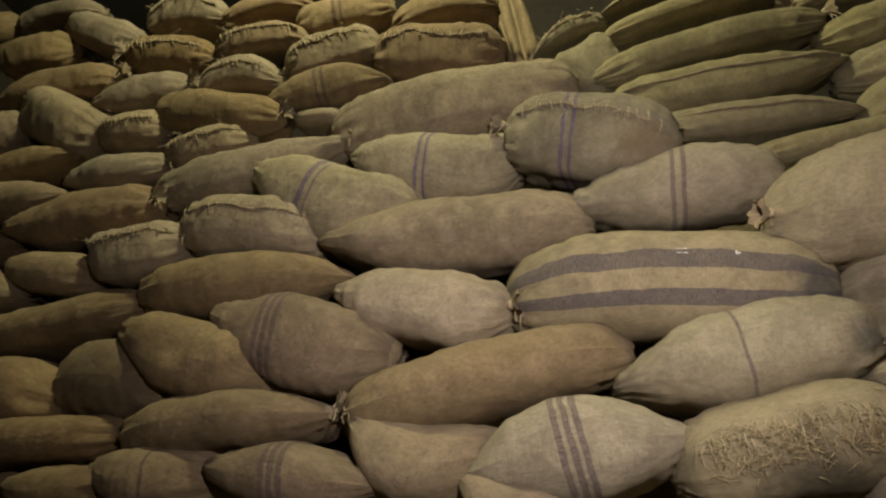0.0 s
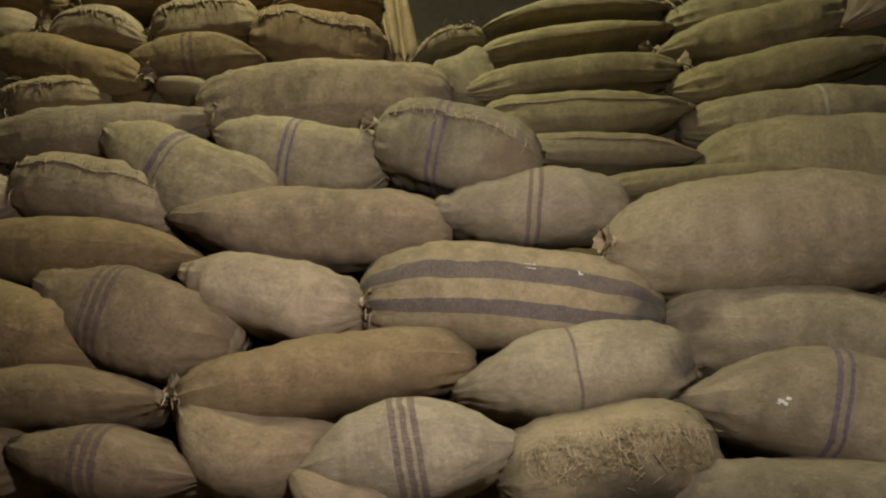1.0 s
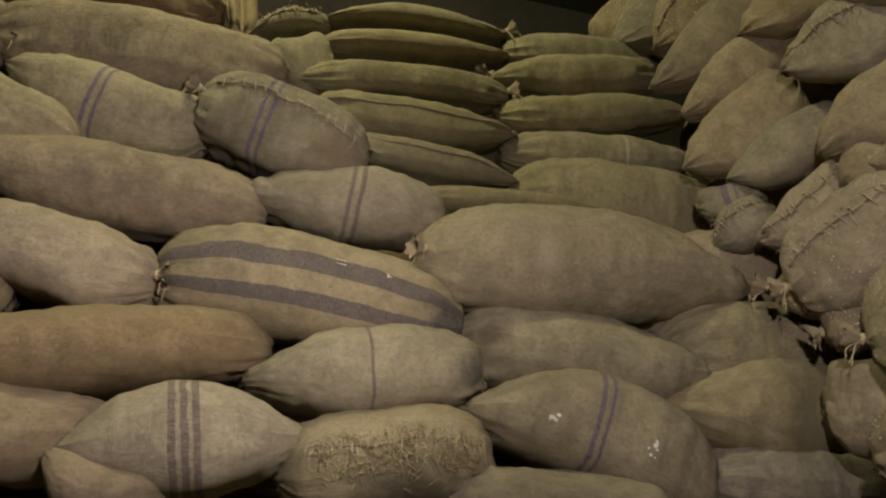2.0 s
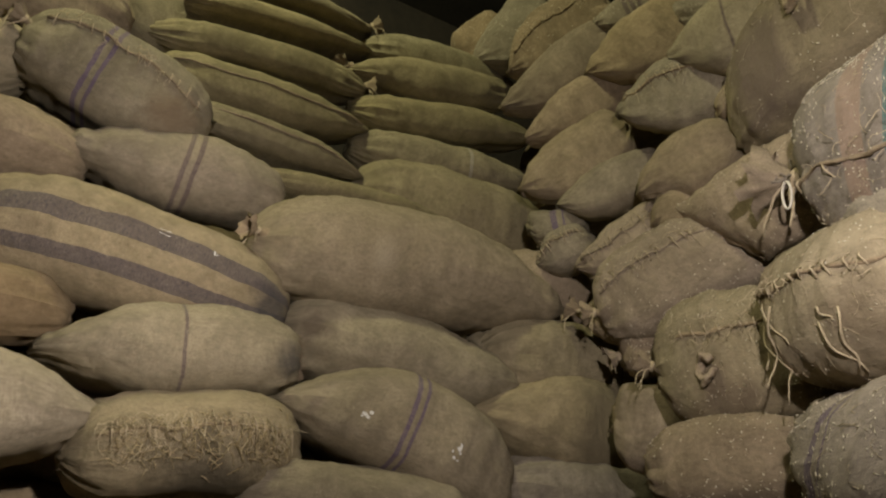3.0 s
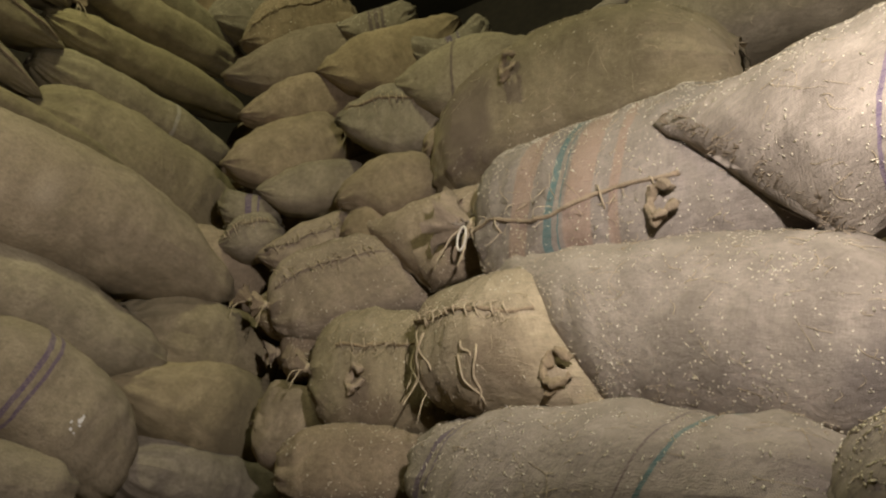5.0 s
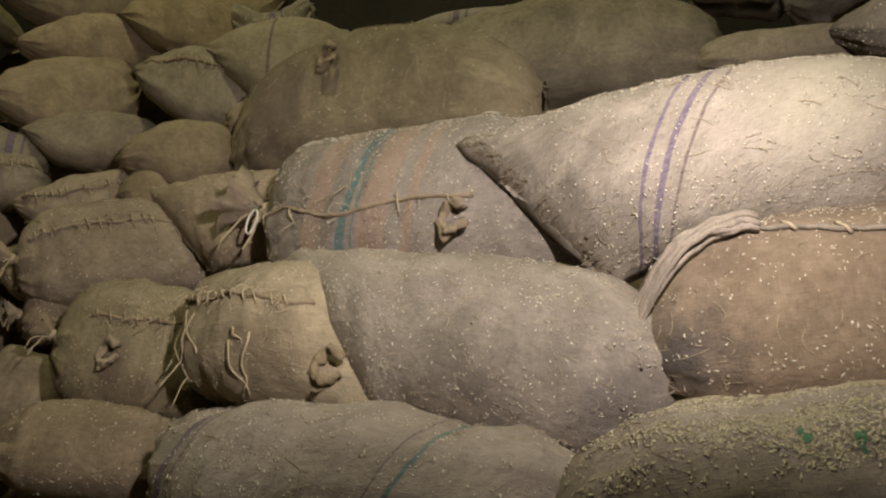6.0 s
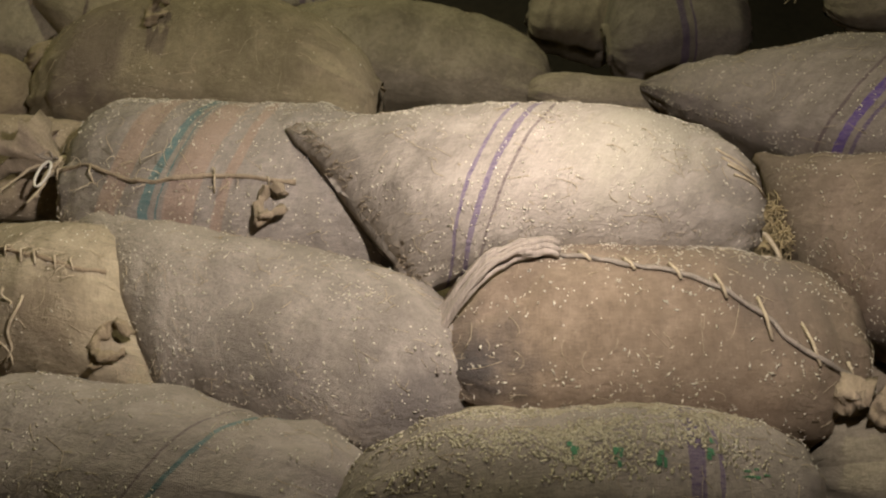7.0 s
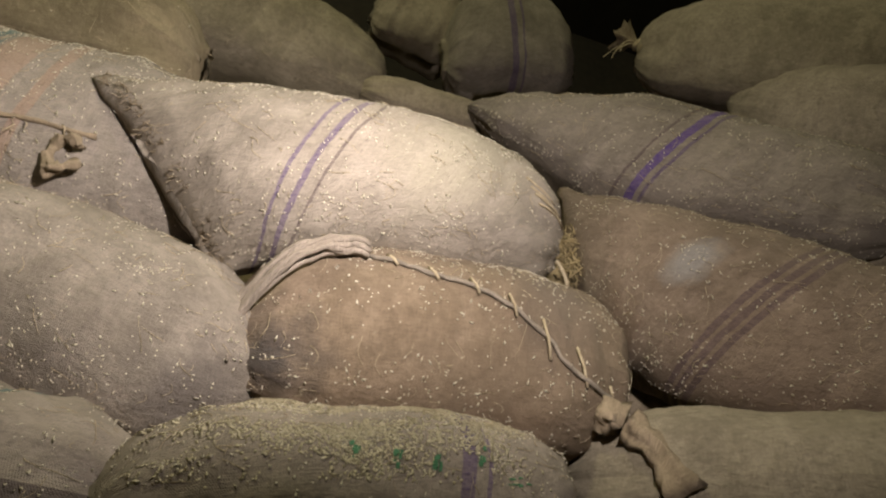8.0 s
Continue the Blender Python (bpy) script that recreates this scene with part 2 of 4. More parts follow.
def sack_body(name, shape, mat, slant=0.0, NU=60, NV=40):
    verts, faces, uvs = [], [], []
    girth = math.pi * (shape.h + shape.d) / 2
    for i in range(NU + 1):
        u = -math.cos(math.pi * i / NU) * 0.55 + (2 * i / NU - 1) * 0.45
        for j in range(NV + 1):
            w = 2 * math.pi * j / NV
            verts.append(shape.at(u, w))
            uvs.append((u * shape.l / 2 - slant * verts[-1].z, (w if w <= math.pi else w - 2 * math.pi) / (2 * math.pi) * girth))
    m = NV + 1
    for i in range(NU):
        for j in range(NV):
            q = i * m + j
            faces.append((q, q + 1, q + m + 1, q + m))
    faces.append(tuple(range(m - 1)))
    faces.append(tuple(reversed(range(NU * m, NU * m + m - 1))))
    return mesh_of(name, verts, faces, mat, uvs)


def wiggle(start, way, length, r, steps=8, wild=0.35, drop=0.5):
    pts, p, d = [Vector(start)], Vector(start), Vector(way).normalized()
    for _ in range(steps):
        d = (d + Vector((r.uniform(-wild, wild), r.uniform(-wild, wild), r.uniform(-wild, wild) - drop * 0.3))).normalized()
        p = p + d * length / steps
        pts.append(p.copy())
    return pts


def tie(parent, shape, side, seed, size=1.0):
    """The gathered mouth at one end: a pleated ruff, the cord round it and its loose tails."""
    r = random.Random(seed)
    s = -1 if side == "l" else 1
    tip = shape.at(s * 0.97, 0.0) * 0.5 + shape.at(s * 0.97, math.pi) * 0.5
    tip.y = shape.at(s * 0.93, 0.0).y + 0.02
    axis = Vector((s, -0.35, r.uniform(-0.15, 0.35))).normalized()
    e1 = axis.orthogonal().normalized()
    e2 = axis.cross(e1)
    rings, verts, faces = 7, [], []
    k = 22
    for i in range(rings):
        a = i / (rings - 1)
        rad = size * (0.030 - 0.020 * math.sin(min(1.0, a * 2.2) * math.pi * 0.5) + 0.058 * max(0.0, a - 0.36))
        for j in range(k):
            w = 2 * math.pi * j / k
            q = rad * (1 + 0.30 * math.sin(7 * w + seed) * a + r.uniform(-0.15, 0.15) * a)
            verts.append(tip + axis * (0.085 * size * a - 0.025 + r.uniform(-0.01, 0.01) * a * size) + (e1 * math.cos(w) + e2 * math.sin(w)) * q)
        if i:
            for j in range(k):
                q = (i - 1) * k
                faces.append((q + j, q + (j + 1) % k, q + k + (j + 1) % k, q + k + j))
    ruff = part("mouth_ruff", [(verts, faces)], JUTE["tan"], parent, "gathered frayed mouth of the sack")
    neck = tip + axis * 0.008
    if size > 1.9:
        strands = []
        for k in range(26):
            way = axis * 0.6 + Vector((r.uniform(-0.7, 0.5), r.uniform(-0.9, 0.1), r.uniform(-0.7, 0.9)))
            strands.append(rough(tube(wiggle(neck, way, r.uniform(0.06, 0.11), r, 9, 0.55, 0.6), r.uniform(0.004, 0.008), 6, 0.5), 0.003, 90, k))
        part("fibre_tuft", strands, JUTE["husk"], ruff, "shaggy tuft of jute fibre", "stuff")
        loop = [neck + Vector((0.02 * math.sin(2 * math.pi * i / 20) - 0.01, -0.05, -0.045 - 0.045 * (1 - math.cos(2 * math.pi * i / 20)) + 0.03)) for i in range(21)]
        part("cord_loop", [tube(loop, 0.0042, 6)], COTTON, ruff, "white loop of cord")
    coil = [neck + axis * 0.010 * (i / 24) + (e1 * math.cos(i * 0.8) + e2 * math.sin(i * 0.8)) * 0.017 * size for i in range(25)]
    part("tie_cord", [tube(coil, 0.0035 * size, 5)], TWINE, ruff, "pale twine tying the mouth shut")
    for _ in range(3):
        part("cord_tail", [tube(wiggle(neck, axis + Vector((0, -0.6, r.uniform(-0.6, 0.2))), r.uniform(0.06, 0.14) * size, r, 7, 0.4, 1.2), 0.0028 * size, 5, 0.6)], TWINE, ruff, "loose tail of pale twine")


def fray(parent, shape, seed, w0=0.9, span=(-0.75, 0.75), count=16, loose=26):
    """A hand-sewn mouth along the sack: twine stitches over a puckered hem, with loose threads."""
    r = random.Random(seed)
    run, pieces, hem = [], [], []
    n = 34
    for i in range(n + 1):
        u = span[0] + (span[1] - span[0]) * i / n
        w = w0 + 0.16 * noise.noise(Vector((u * 2.3, seed, 0)))
        run.append(shape.at(u, w, 0.002 + 0.004 * noise.noise(Vector((u * 9, seed, 5)))))
    hem.append(rough(tube(run, 0.0065, 7, 0.9), 0.006, 60, seed))
    hem_part = part("hem", hem, JUTE["tan"], parent, "puckered hem of the sack's mouth")
    for i in range(count):
        u = span[0] + (span[1] - span[0]) * (i + 0.5) / count
        if r.random() < 0.25:
            continue
        dw = 0.030 / shape.h * r.uniform(0.4, 1.6)
        u += r.uniform(-0.02, 0.02)
        a, b = shape.at(u, w0 + dw, 0.003), shape.at(u + r.uniform(0.0, 0.05), w0 - dw * r.uniform(0.8, 1.8), 0.003)
        top = shape.at(u + 0.02, w0, 0.020)
        part("stitch", [tube([a, a.lerp(top, 0.6), top, top.lerp(b, 0.5), b], 0.0026, 5)], TWINE, hem_part, "coarse twine stitch")
    tails = []
    for _ in range(loose):
        u = r.uniform(*span)
        p = shape.at(u, w0 + r.uniform(-0.15, 0.15), 0.012)
        tails.append(tube(wiggle(p, (r.uniform(-1, 1), -0.7, r.uniform(-0.6, 0.7)), r.uniform(0.03, 0.10), r, 6, 0.6, 0.9), 0.0014, 4, 0.5))
    part("loose_threads", tails, TWINE, parent, "frayed loose threads", "stuff")


def straw_bed(parent, shape, seed, w0, span, count):
    """Straw that swells out of a torn mouth."""
    r = random.Random(seed + 77)
    pieces = []
    for _ in range(count):
        u, w = r.uniform(*span), w0 + r.gauss(-0.12, 0.13)
        p = shape.at(u, w, r.uniform(0.002, 0.014))
        q = shape.at(u + r.uniform(-0.12, 0.12), w + r.uniform(-0.18, 0.18), r.uniform(0.002, 0.016))
        pieces.append(tube([p, p.lerp(q, 0.5) + Vector((0, -0.006, 0.002)), q], r.uniform(0.0010, 0.0022), 4, 0.7))
    part("straw", pieces, STRAW, parent, "straw bursting from the torn mouth", "stuff")


def cord_web(parent, shape, seed):
    """Loose lacing of cords drawn across the front of the sack, with ends that hang."""
    r = random.Random(seed + 31)
    for k in range(9):
        u0, w0 = r.uniform(-0.75, 0.5), r.uniform(-0.2, 0.5)
        u1, w1 = u0 + r.uniform(-0.15, 0.45), w0 - r.uniform(0.1, 0.75)
        pts = [shape.at(u0 + (u1 - u0) * i / 10 + 0.012 * math.sin(i), w0 + (w1 - w0) * i / 10, 0.006 + 0.006 * math.sin(i * 0.6)) for i in range(11)]
        if k % 3 == 0:
            pts += wiggle(pts[-1], (0.2, -0.3, -1), 0.09, r, 6, 0.3, 1.0)[1:]
        part("lacing_cord", [tube(pts, r.uniform(0.0022, 0.0040), 5, 0.8)], TWINE, parent, "loose lacing cord")


def cloth_tail(parent, shape, seed):
    """A twisted tail of spare sackcloth that hangs down from the end of the sack."""
    r = random.Random(seed)
    start = shape.at(0.66, -0.38, -0.01)
    line = [start + Vector((0.012 * i, -0.010 * min(i, 8), -0.006 * i - 0.0008 * i * i)) for i in range(13)]
    verts, faces, k = [], [], 20
    for i, p in enumerate(line):
        d = (line[min(i + 1, 12)] - line[max(i - 1, 0)]).normalized()
        e1 = d.orthogonal().normalized()
        e2 = d.cross(e1)
        rad = 0.042 - 0.0012 * i + 0.010 * max(0, i - 9)
        for j in range(k):
            w = 2 * math.pi * j / k
            q = rad * (1 + 0.22 * math.sin(5 * w + i * 0.6) + r.uniform(-0.06, 0.06))
            verts.append(p + (e1 * math.cos(w) + e2 * math.sin(w)) * q)
        if i:
            o = (i - 1) * k
            faces += [(o + j, o + (j + 1) % k, o + k + (j + 1) % k, o + k + j) for j in range(k)]
    faces += [tuple(reversed(range(k))), tuple(range(12 * k, 13 * k))]
    hang = part("cloth_tail", [rough((verts, faces), 0.015, 52)], JUTE["tan"], parent, "twisted hanging tail of sackcloth")
    for _ in range(4):
        part("cord_tail", [tube(wiggle(line[9], (r.uniform(-0.2, 0.5), -0.5, -0.8), r.uniform(0.08, 0.16), r, 8, 0.3, 1.0), 0.0035, 5, 0.7)], TWINE, hang, "loose tail of pale twine")


def wisps(parent, shape, seed):
    """Jute fibres and bits of straw caught on the cloth."""
    r = random.Random(seed + 13)
    pieces = []
    for _ in range(150):
        u, w = r.uniform(-0.95, 0.95), r.uniform(-0.9, 1.5)
        du, dw = r.gauss(0, 0.016), r.gauss(0, 0.03)
        bow = r.uniform(-0.03, 0.03)
        pts = [shape.at(max(-0.98, min(0.98, u + du * i + bow * math.sin(i * 1.05))), w + dw * i + bow * math.cos(i), 0.0025) for i in (0, 0.5, 1, 1.5, 2, 2.5, 3)]
        pieces.append(tube(pts, r.uniform(0.0005, 0.0010), 4, 0.6))
    part("fibre_tangle", pieces, TWINE, parent, "loose fibres caught on the cloth", "stuff")


def bar(parent, shape, ink, u, w, du, dw):
    """A stroke of stencilled ink on the cloth."""
    verts, faces = [], []
    for i in range(7):
        for j in range(5):
            k = noise.noise(Vector((u * 31 + i * 0.9, w * 17 + j * 0.9, 2.0)))
            verts.append(shape.at(u + du * (i / 6 - 0.5 + 0.35 * k), w + dw * (j / 4 - 0.5 - 0.3 * k), 0.0025))
    for i in range(6):
        for j in range(4):
            q = i * 5 + j
            faces.append((q, q + 5, q + 6, q + 1))
    part("painted_mark", [(verts, faces)], PAINT[ink], parent, ink + " stencilled mark, worn and unreadable")


def ring_knot(parent, shape, u, w, seed, size=0.03):
    """A twisted ear of cloth knotted on the front of the sack."""
    r = random.Random(seed)
    p, a, b, n = shape.axes(u, w)
    n = -n if n.y > 0 else n
    loop = []
    for i in range(40):
        t = i / 39 * 1.75 * math.pi + 0.6
        loop.append(p + n * (0.022 + 0.014 * math.sin(t * 1.5)) + a * math.cos(t) * size + Vector((0, 0, 1)) * math.sin(t) * size * 1.25 + noise.noise_vector(Vector((t * 1.5, seed, 0))) * 0.008)
    stub = [p + n * 0.016 + a * size * (0.2 - 0.2 * i) + Vector((0, 0, -1)) * size * (0.9 + 0.25 * i) for i in range(5)]
    part("ear_knot", [rough(tube(loop, 0.013, 12, 0.75), 0.010, 55, seed), rough(tube(stub, 0.014, 12, 0.6), 0.010, 55, seed)], JUTE["tan"], parent, "twisted knotted ear of sackcloth")


def flakes(parent, shape, seed, count, grain=0.008, u_span=(-0.97, 0.97), w_span=(-1.3, 1.5), name="chaff"):
    """Bits of husk that cling to the cloth."""
    r = random.Random(seed)
    pieces = []
    while len(pieces) < count:
        if name == "spilt_grain":
            u, w = r.triangular(*u_span), w_span[1] - (w_span[1] - w_span[0]) * r.random() ** 1.7
        else:
            u, w = r.uniform(*u_span), r.uniform(*w_span)
        if noise.noise(Vector((u * 4 + seed, w * 3, seed))) < r.uniform(-0.45, 0.5):
            continue
        p, a, b, n = shape.axes(u, w)
        if n.dot(Vector((0, -1, 0.2))) < 0:
            n = -n
        t = r.uniform(0, math.pi)
        d = (a * math.cos(t) + b * math.sin(t)) * grain * min(1.8, 0.30 + r.expovariate(2.4)) * 0.62
        e = n.cross(d).normalized() * grain * r.uniform(0.16, 0.36)
        q = p + n * 0.0007
        up = n * r.uniform(0.0002, 0.0010)
        pieces.append(([q - d, q - e + up, q + d + up * r.uniform(0, 1.5), q + e + up * 0.4, q - n * 0.003], [(0, 1, 2), (0, 2, 3), (1, 0, 4), (2, 1, 4), (3, 2, 4), (0, 3, 4)]))
    part(name, pieces, GRAIN if name == "spilt_grain" else CHAFF, parent, "pale husks clinging to the cloth", "stuff")


def end_seam(parent, shape, side, seed, mat):
    """The sewn selvedge at an end: a thin ragged ridge of doubled cloth."""
    r = random.Random(seed * 7 + side)
    verts, faces = [], []
    n = 18
    for i in range(n + 1):
        w = -math.pi * 0.62 + math.pi * 1.24 * i / n
        p, q = shape.at(side * 0.985, w), shape.at(side * 0.985, math.pi - w)
        c = p.lerp(q, 0.30)
        out = Vector((side * r.uniform(0.010, 0.024), -0.004, r.uniform(-0.005, 0.005)))
        verts += [p, c + out, q.lerp(p, 0.4)]
        if i:
            k = 3 * i
            faces += [(k - 3, k, k + 1, k - 2), (k - 2, k + 1, k + 2, k - 1)]
    part("end_seam", [(verts, faces)], mat, parent)


def fringe(parent, shape, side, seed):
    """Hairy broken threads along the sewn edge at one end."""
    r = random.Random(seed + 41)
    hairs = []
    for _ in range(130):
        w = r.uniform(-1.5, 1.6)
        p = shape.at(side * r.uniform(0.93, 0.985), w)
        way = Vector((side * r.uniform(0.1, 1.0), r.uniform(-0.9, 0.1), r.uniform(-0.7, 0.7)))
        hairs.append(tube(wiggle(p, way, r.uniform(0.010, 0.034), r, 4, 0.5, 0.4), r.uniform(0.0008, 0.0018), 4, 0.5))
    part("fringe", hairs, JUTE["tan"], parent, "hairy broken threads along the sewn edge", "stuff")


COUNT = [0]


def sack(x, y, z, yaw, tilt, length, height, depth, arch, ends, cloth, label, extras="", stripe=None, bands=(), dust=0.25, stains_and_shade=(), back=0.25):
    COUNT[0] += 1
    seed, slant = COUNT[0], 0.0
    tip = min(24, max(6, 6 + 9 * (z - 1.9)))
    shape = Shape(length, height, depth, arch, ends, seed, tip, back)
    mat = JUTE[cloth]
    if stripe or bands or stains_and_shade or dust != 0.25:
        place, kind, slant = stripe or (0, None, 0.0)
        marks = tuple((place * length / 2 + p, w, c) for p, w, c in STRIPES.get(kind, ()))
        base = {"tan": TAN, "husk": HUSK, "umber": UMBER, "rust": RUST, "grey": GREY, "olive": OLIVE}[cloth]
        mat = jute("jute_marked", base, marks, bands, dust, stains_and_shade)
    m = pose(x, y, z, 0, -tilt, yaw)
    top = new("jute_sack")
    body = new("body", sack_body("body", shape, mat, slant, *((28, 20) if "bearing" in label else (60, 40))))
    body.parent = top
    for side in (-1, 1):
        end_seam(top, shape, side, seed, mat)
    top.matrix_world = m
    tagged(top, label, "sack", "sacks in the stack")
    for e in extras.split():
        if e == "tie_l" or e == "tie_r":
            tie(top, shape, e[-1], seed)
        elif e == "fraytop":
            fray(top, shape, seed, 0.30, (-0.8, 0.85), 14, 22)
        elif e == "fray":
            fray(top, shape, seed, 0.10, (-0.8, 0.8), 16, 110)
        elif e == "straw":
            straw_bed(top, shape, seed, 0.06, (-0.72, 0.72), 260)
        elif e == "tail_r":
            cloth_tail(top, shape, seed)
        elif e == "fringe_l" or e == "fringe_r":
            fringe(top, shape, -1 if e[-1] == "l" else 1, seed)
        elif e == "crest":
            flakes(top, shape, seed + 700, 900, 0.009, (-0.95, 0.9), (0.75, 1.6), "crest_chaff")
        elif e == "wisps":
            wisps(top, shape, seed)
        elif e == "web":
            cord_web(top, shape, seed)
        elif e.startswith("mark:"):
            _, ink, *spots = e.split(":")
            for spot in spots:
                u, w, du, dw = (float(q) for q in spot.split(","))
                r = random.Random(seed + int(97 * u))
                for _ in range(7):
                    bar(top, shape, ink, u + du * r.uniform(-0.5, 0.5), w + dw * r.uniform(-0.5, 0.5), du * r.uniform(0.10, 0.4), dw * r.uniform(0.08, 0.3))
        elif e == "seam":
            part("seam", [tube([shape.at(-0.9 + 1.8 * i / 40, 0.25, 0.002) for i in range(41)], 0.005, 6)], JUTE["tan"], top, "long stitched seam")
        elif e.startswith("ring:"):
            ring_knot(top, shape, float(e[5:]), -0.32, seed, 0.034)
        elif e == "hemline":
            fray(top, shape, seed, -0.12, (-0.93, 0.5), 6, 14)
        elif e == "bigtie_l" or e == "bigtie_r":
            tie(top, shape, e[-1], seed, 2.1)
        elif e == "ringtop":
            ring_knot(top, shape, -0.1, 0.22, seed, 0.035)
        elif e == "knotf":
            ring_knot(top, shape, -0.2, -0.15, seed, 0.03)
            fray(top, shape, seed, 0.25, (-0.5, 0.9), 10, 30)
        elif e == "neck":
            tie(top, shape, "l", seed, 1.6)
        elif e == "rope":
            rope_seam(top, shape, seed)
        elif e == "stitch_r":
            cord_end(top, shape, seed)
        elif e == "heap":
            flakes(top, shape, seed + 500, 6000, 0.011, (-0.95, 0.7), (0.05, 1.55), "spilt_grain")
        elif e == "chaff":
            flakes(top, shape, seed + 900, 1100, 0.0085)
        elif e == "husks":
            flakes(top, shape, seed + 900, 200)
    return top


def rope_seam(parent, shape, seed):
    """A thick rope of gathered cloth at one end, running on as a cord stitched along the sack."""
    r = random.Random(seed)
    strands = []
    for k in range(15):
        pts = []
        for i in range(16):
            a = i / 15
            u, w = -0.50 - 0.50 * a, 0.62 - 0.50 * a * a
            p = shape.at(max(u, -0.98), w, 0.016 + 0.02 * math.sin(a * 3) )
            p += Vector((-0.03 * max(0, a - 0.7), -0.02 * a, 0.013 * math.sin(k * 1.7 + i * (0.12 + 0.05 * (k % 4))) - 0.0032 * k * a))
            p.y += 0.012 * math.cos(k * 2.3 + i * 0.21)
            pts.append(p)
        for i in range(1, 2 + k % 6):
            pts.append(pts[-1] + Vector((-0.003 + 0.002 * (k % 3), -0.004, -0.016)))
        strands.append(rough(tube(pts, r.uniform(0.005, 0.010), 6, 0.5), 0.004, 80, k))
    part("rope_tail", strands, JUTE["husk"], parent, "thick twisted tail of sackcloth")
    cord, pieces = [], []
    for i in range(40):
        a = i / 39
        cord.append(shape.at(-0.50 + 1.38 * a, 0.62 - 0.95 * a, 0.006))
    pieces.append(rough(tube(cord, 0.006, 6), 0.004, 70))
    for i in range(7):
        a = (i + 0.6) / 7.5
        u, w = -0.50 + 1.38 * a, 0.62 - 0.95 * a
        p, q = shape.at(u - 0.022, w + 0.11, 0.006), shape.at(u + 0.022, w - 0.07, 0.006)
        part("stitch", [tube([p, p.lerp(q, 0.5) + Vector((0, -0.008, 0)), q], 0.0040, 6)], TWINE, parent, "slanting stitch of pale cord")
    part("seam_cord", pieces, JUTE["husk"], parent, "rolled seam sewn along the sack")


def cord_end(parent, shape, seed):
    """Rows of coarse stitches near one end and a cord that hangs from the corner."""
    r = random.Random(seed)
    pieces = []
    for row in range(4):
        w = 0.30 - row * 0.09
        u = 0.66 + row * 0.02
        pts = [shape.at(u + 0.05 * i, w - 0.01 * i + r.uniform(-0.02, 0.02), 0.004) for i in range(5)]
        part("stitch", [tube(pts, 0.0032, 5)], TWINE, parent, "row of coarse twine stitches")
    hang = wiggle(shape.at(0.97, -0.7, 0.0), (0.5, -0.8, -0.6), 0.14, r, 9, 0.2, 1.2)
    pieces.append(tube(hang, 0.006, 6))
    part("hanging_cord", pieces, TWINE, parent, "pale cord hanging from the corner")


# ---- the closed store: floor, walls, roof ----
def slab(name, lo, hi, mat, label):
    bm = bmesh.new()
    bmesh.ops.create_cube(bm, size=1)
    for v in bm.verts:
        for k in range(3):
            v.co[k] = lo[k] if v.co[k] < 0 else hi[k]
    bmesh.ops.bevel(bm, geom=bm.edges[:], offset=0.01, segments=1, affect="EDGES")
    me = bpy.data.meshes.new(name)
    bm.to_mesh(me)
    bm.free()
    me.materials.append(mat)
    ob = new(name, me)
    ob.matrix_world = pose(0, 0, 0, 0, 0, -15)
    return tagged(ob, label, name.split("_")[0], kind="structure")


slab("floor", (-5.2, -5.2, -0.15), (4.6, 4.6, 0.0), EARTH, "trodden brown earth floor of the store")
slab("wall_north", (-5.2, 4.2, 0.003), (4.6, 4.45, 6.3), PLASTER, "near-black plaster wall behind the sacks")
slab("wall_east", (4.0, -5.0, 0.003), (4.25, 4.197, 6.3), PLASTER, "near-black plaster wall behind the sacks")
slab("wall_west", (-5.2, -5.0, 0.003), (-4.95, 4.197, 6.3), PLASTER, "near-black plaster wall of the store")
slab("wall_south", (-4.947, -5.2, 0.003), (3.997, -4.95, 6.3), PLASTER, "near-black plaster wall of the store")
slab("ceiling", (-5.2, -5.2, 6.303), (4.6, 4.6, 6.4), TIN, "near-black sheet roof over the store")

# ---- the sacks, from the foot of the stacks up ----
for row in range(5):
    for k in range(7):
        c = -2.6 + 0.92 * k + (0.4 if row % 2 else 0.0)
        n = math.radians(-15)
        out = 2.62 + 0.02 * (4 - row) - 0.06
        sack(c * math.cos(n) - out * math.sin(n), c * math.sin(n) + out * math.cos(n), 0.15 + 0.29 * row, -15, 0, 0.98, 0.31, 0.5, 0.0, "pb", "tan", "tan jute sack, bearing the rows above it")
PILE_FOOT = [(2.72, 1.40, -104), (2.35, 0.75, -118), (1.82, 0.1, -125), (1.42, -0.72, -106), (1.05, -1.62, -130)]
for row in range(5):
    for x, y, yaw in PILE_FOOT:
        sack(x, y, 0.14 + 0.25 * row, yaw, 0, 1.05, 0.28, 0.5, 0.0, "bb", "tan", "tan jute sack, bearing the rows above it")
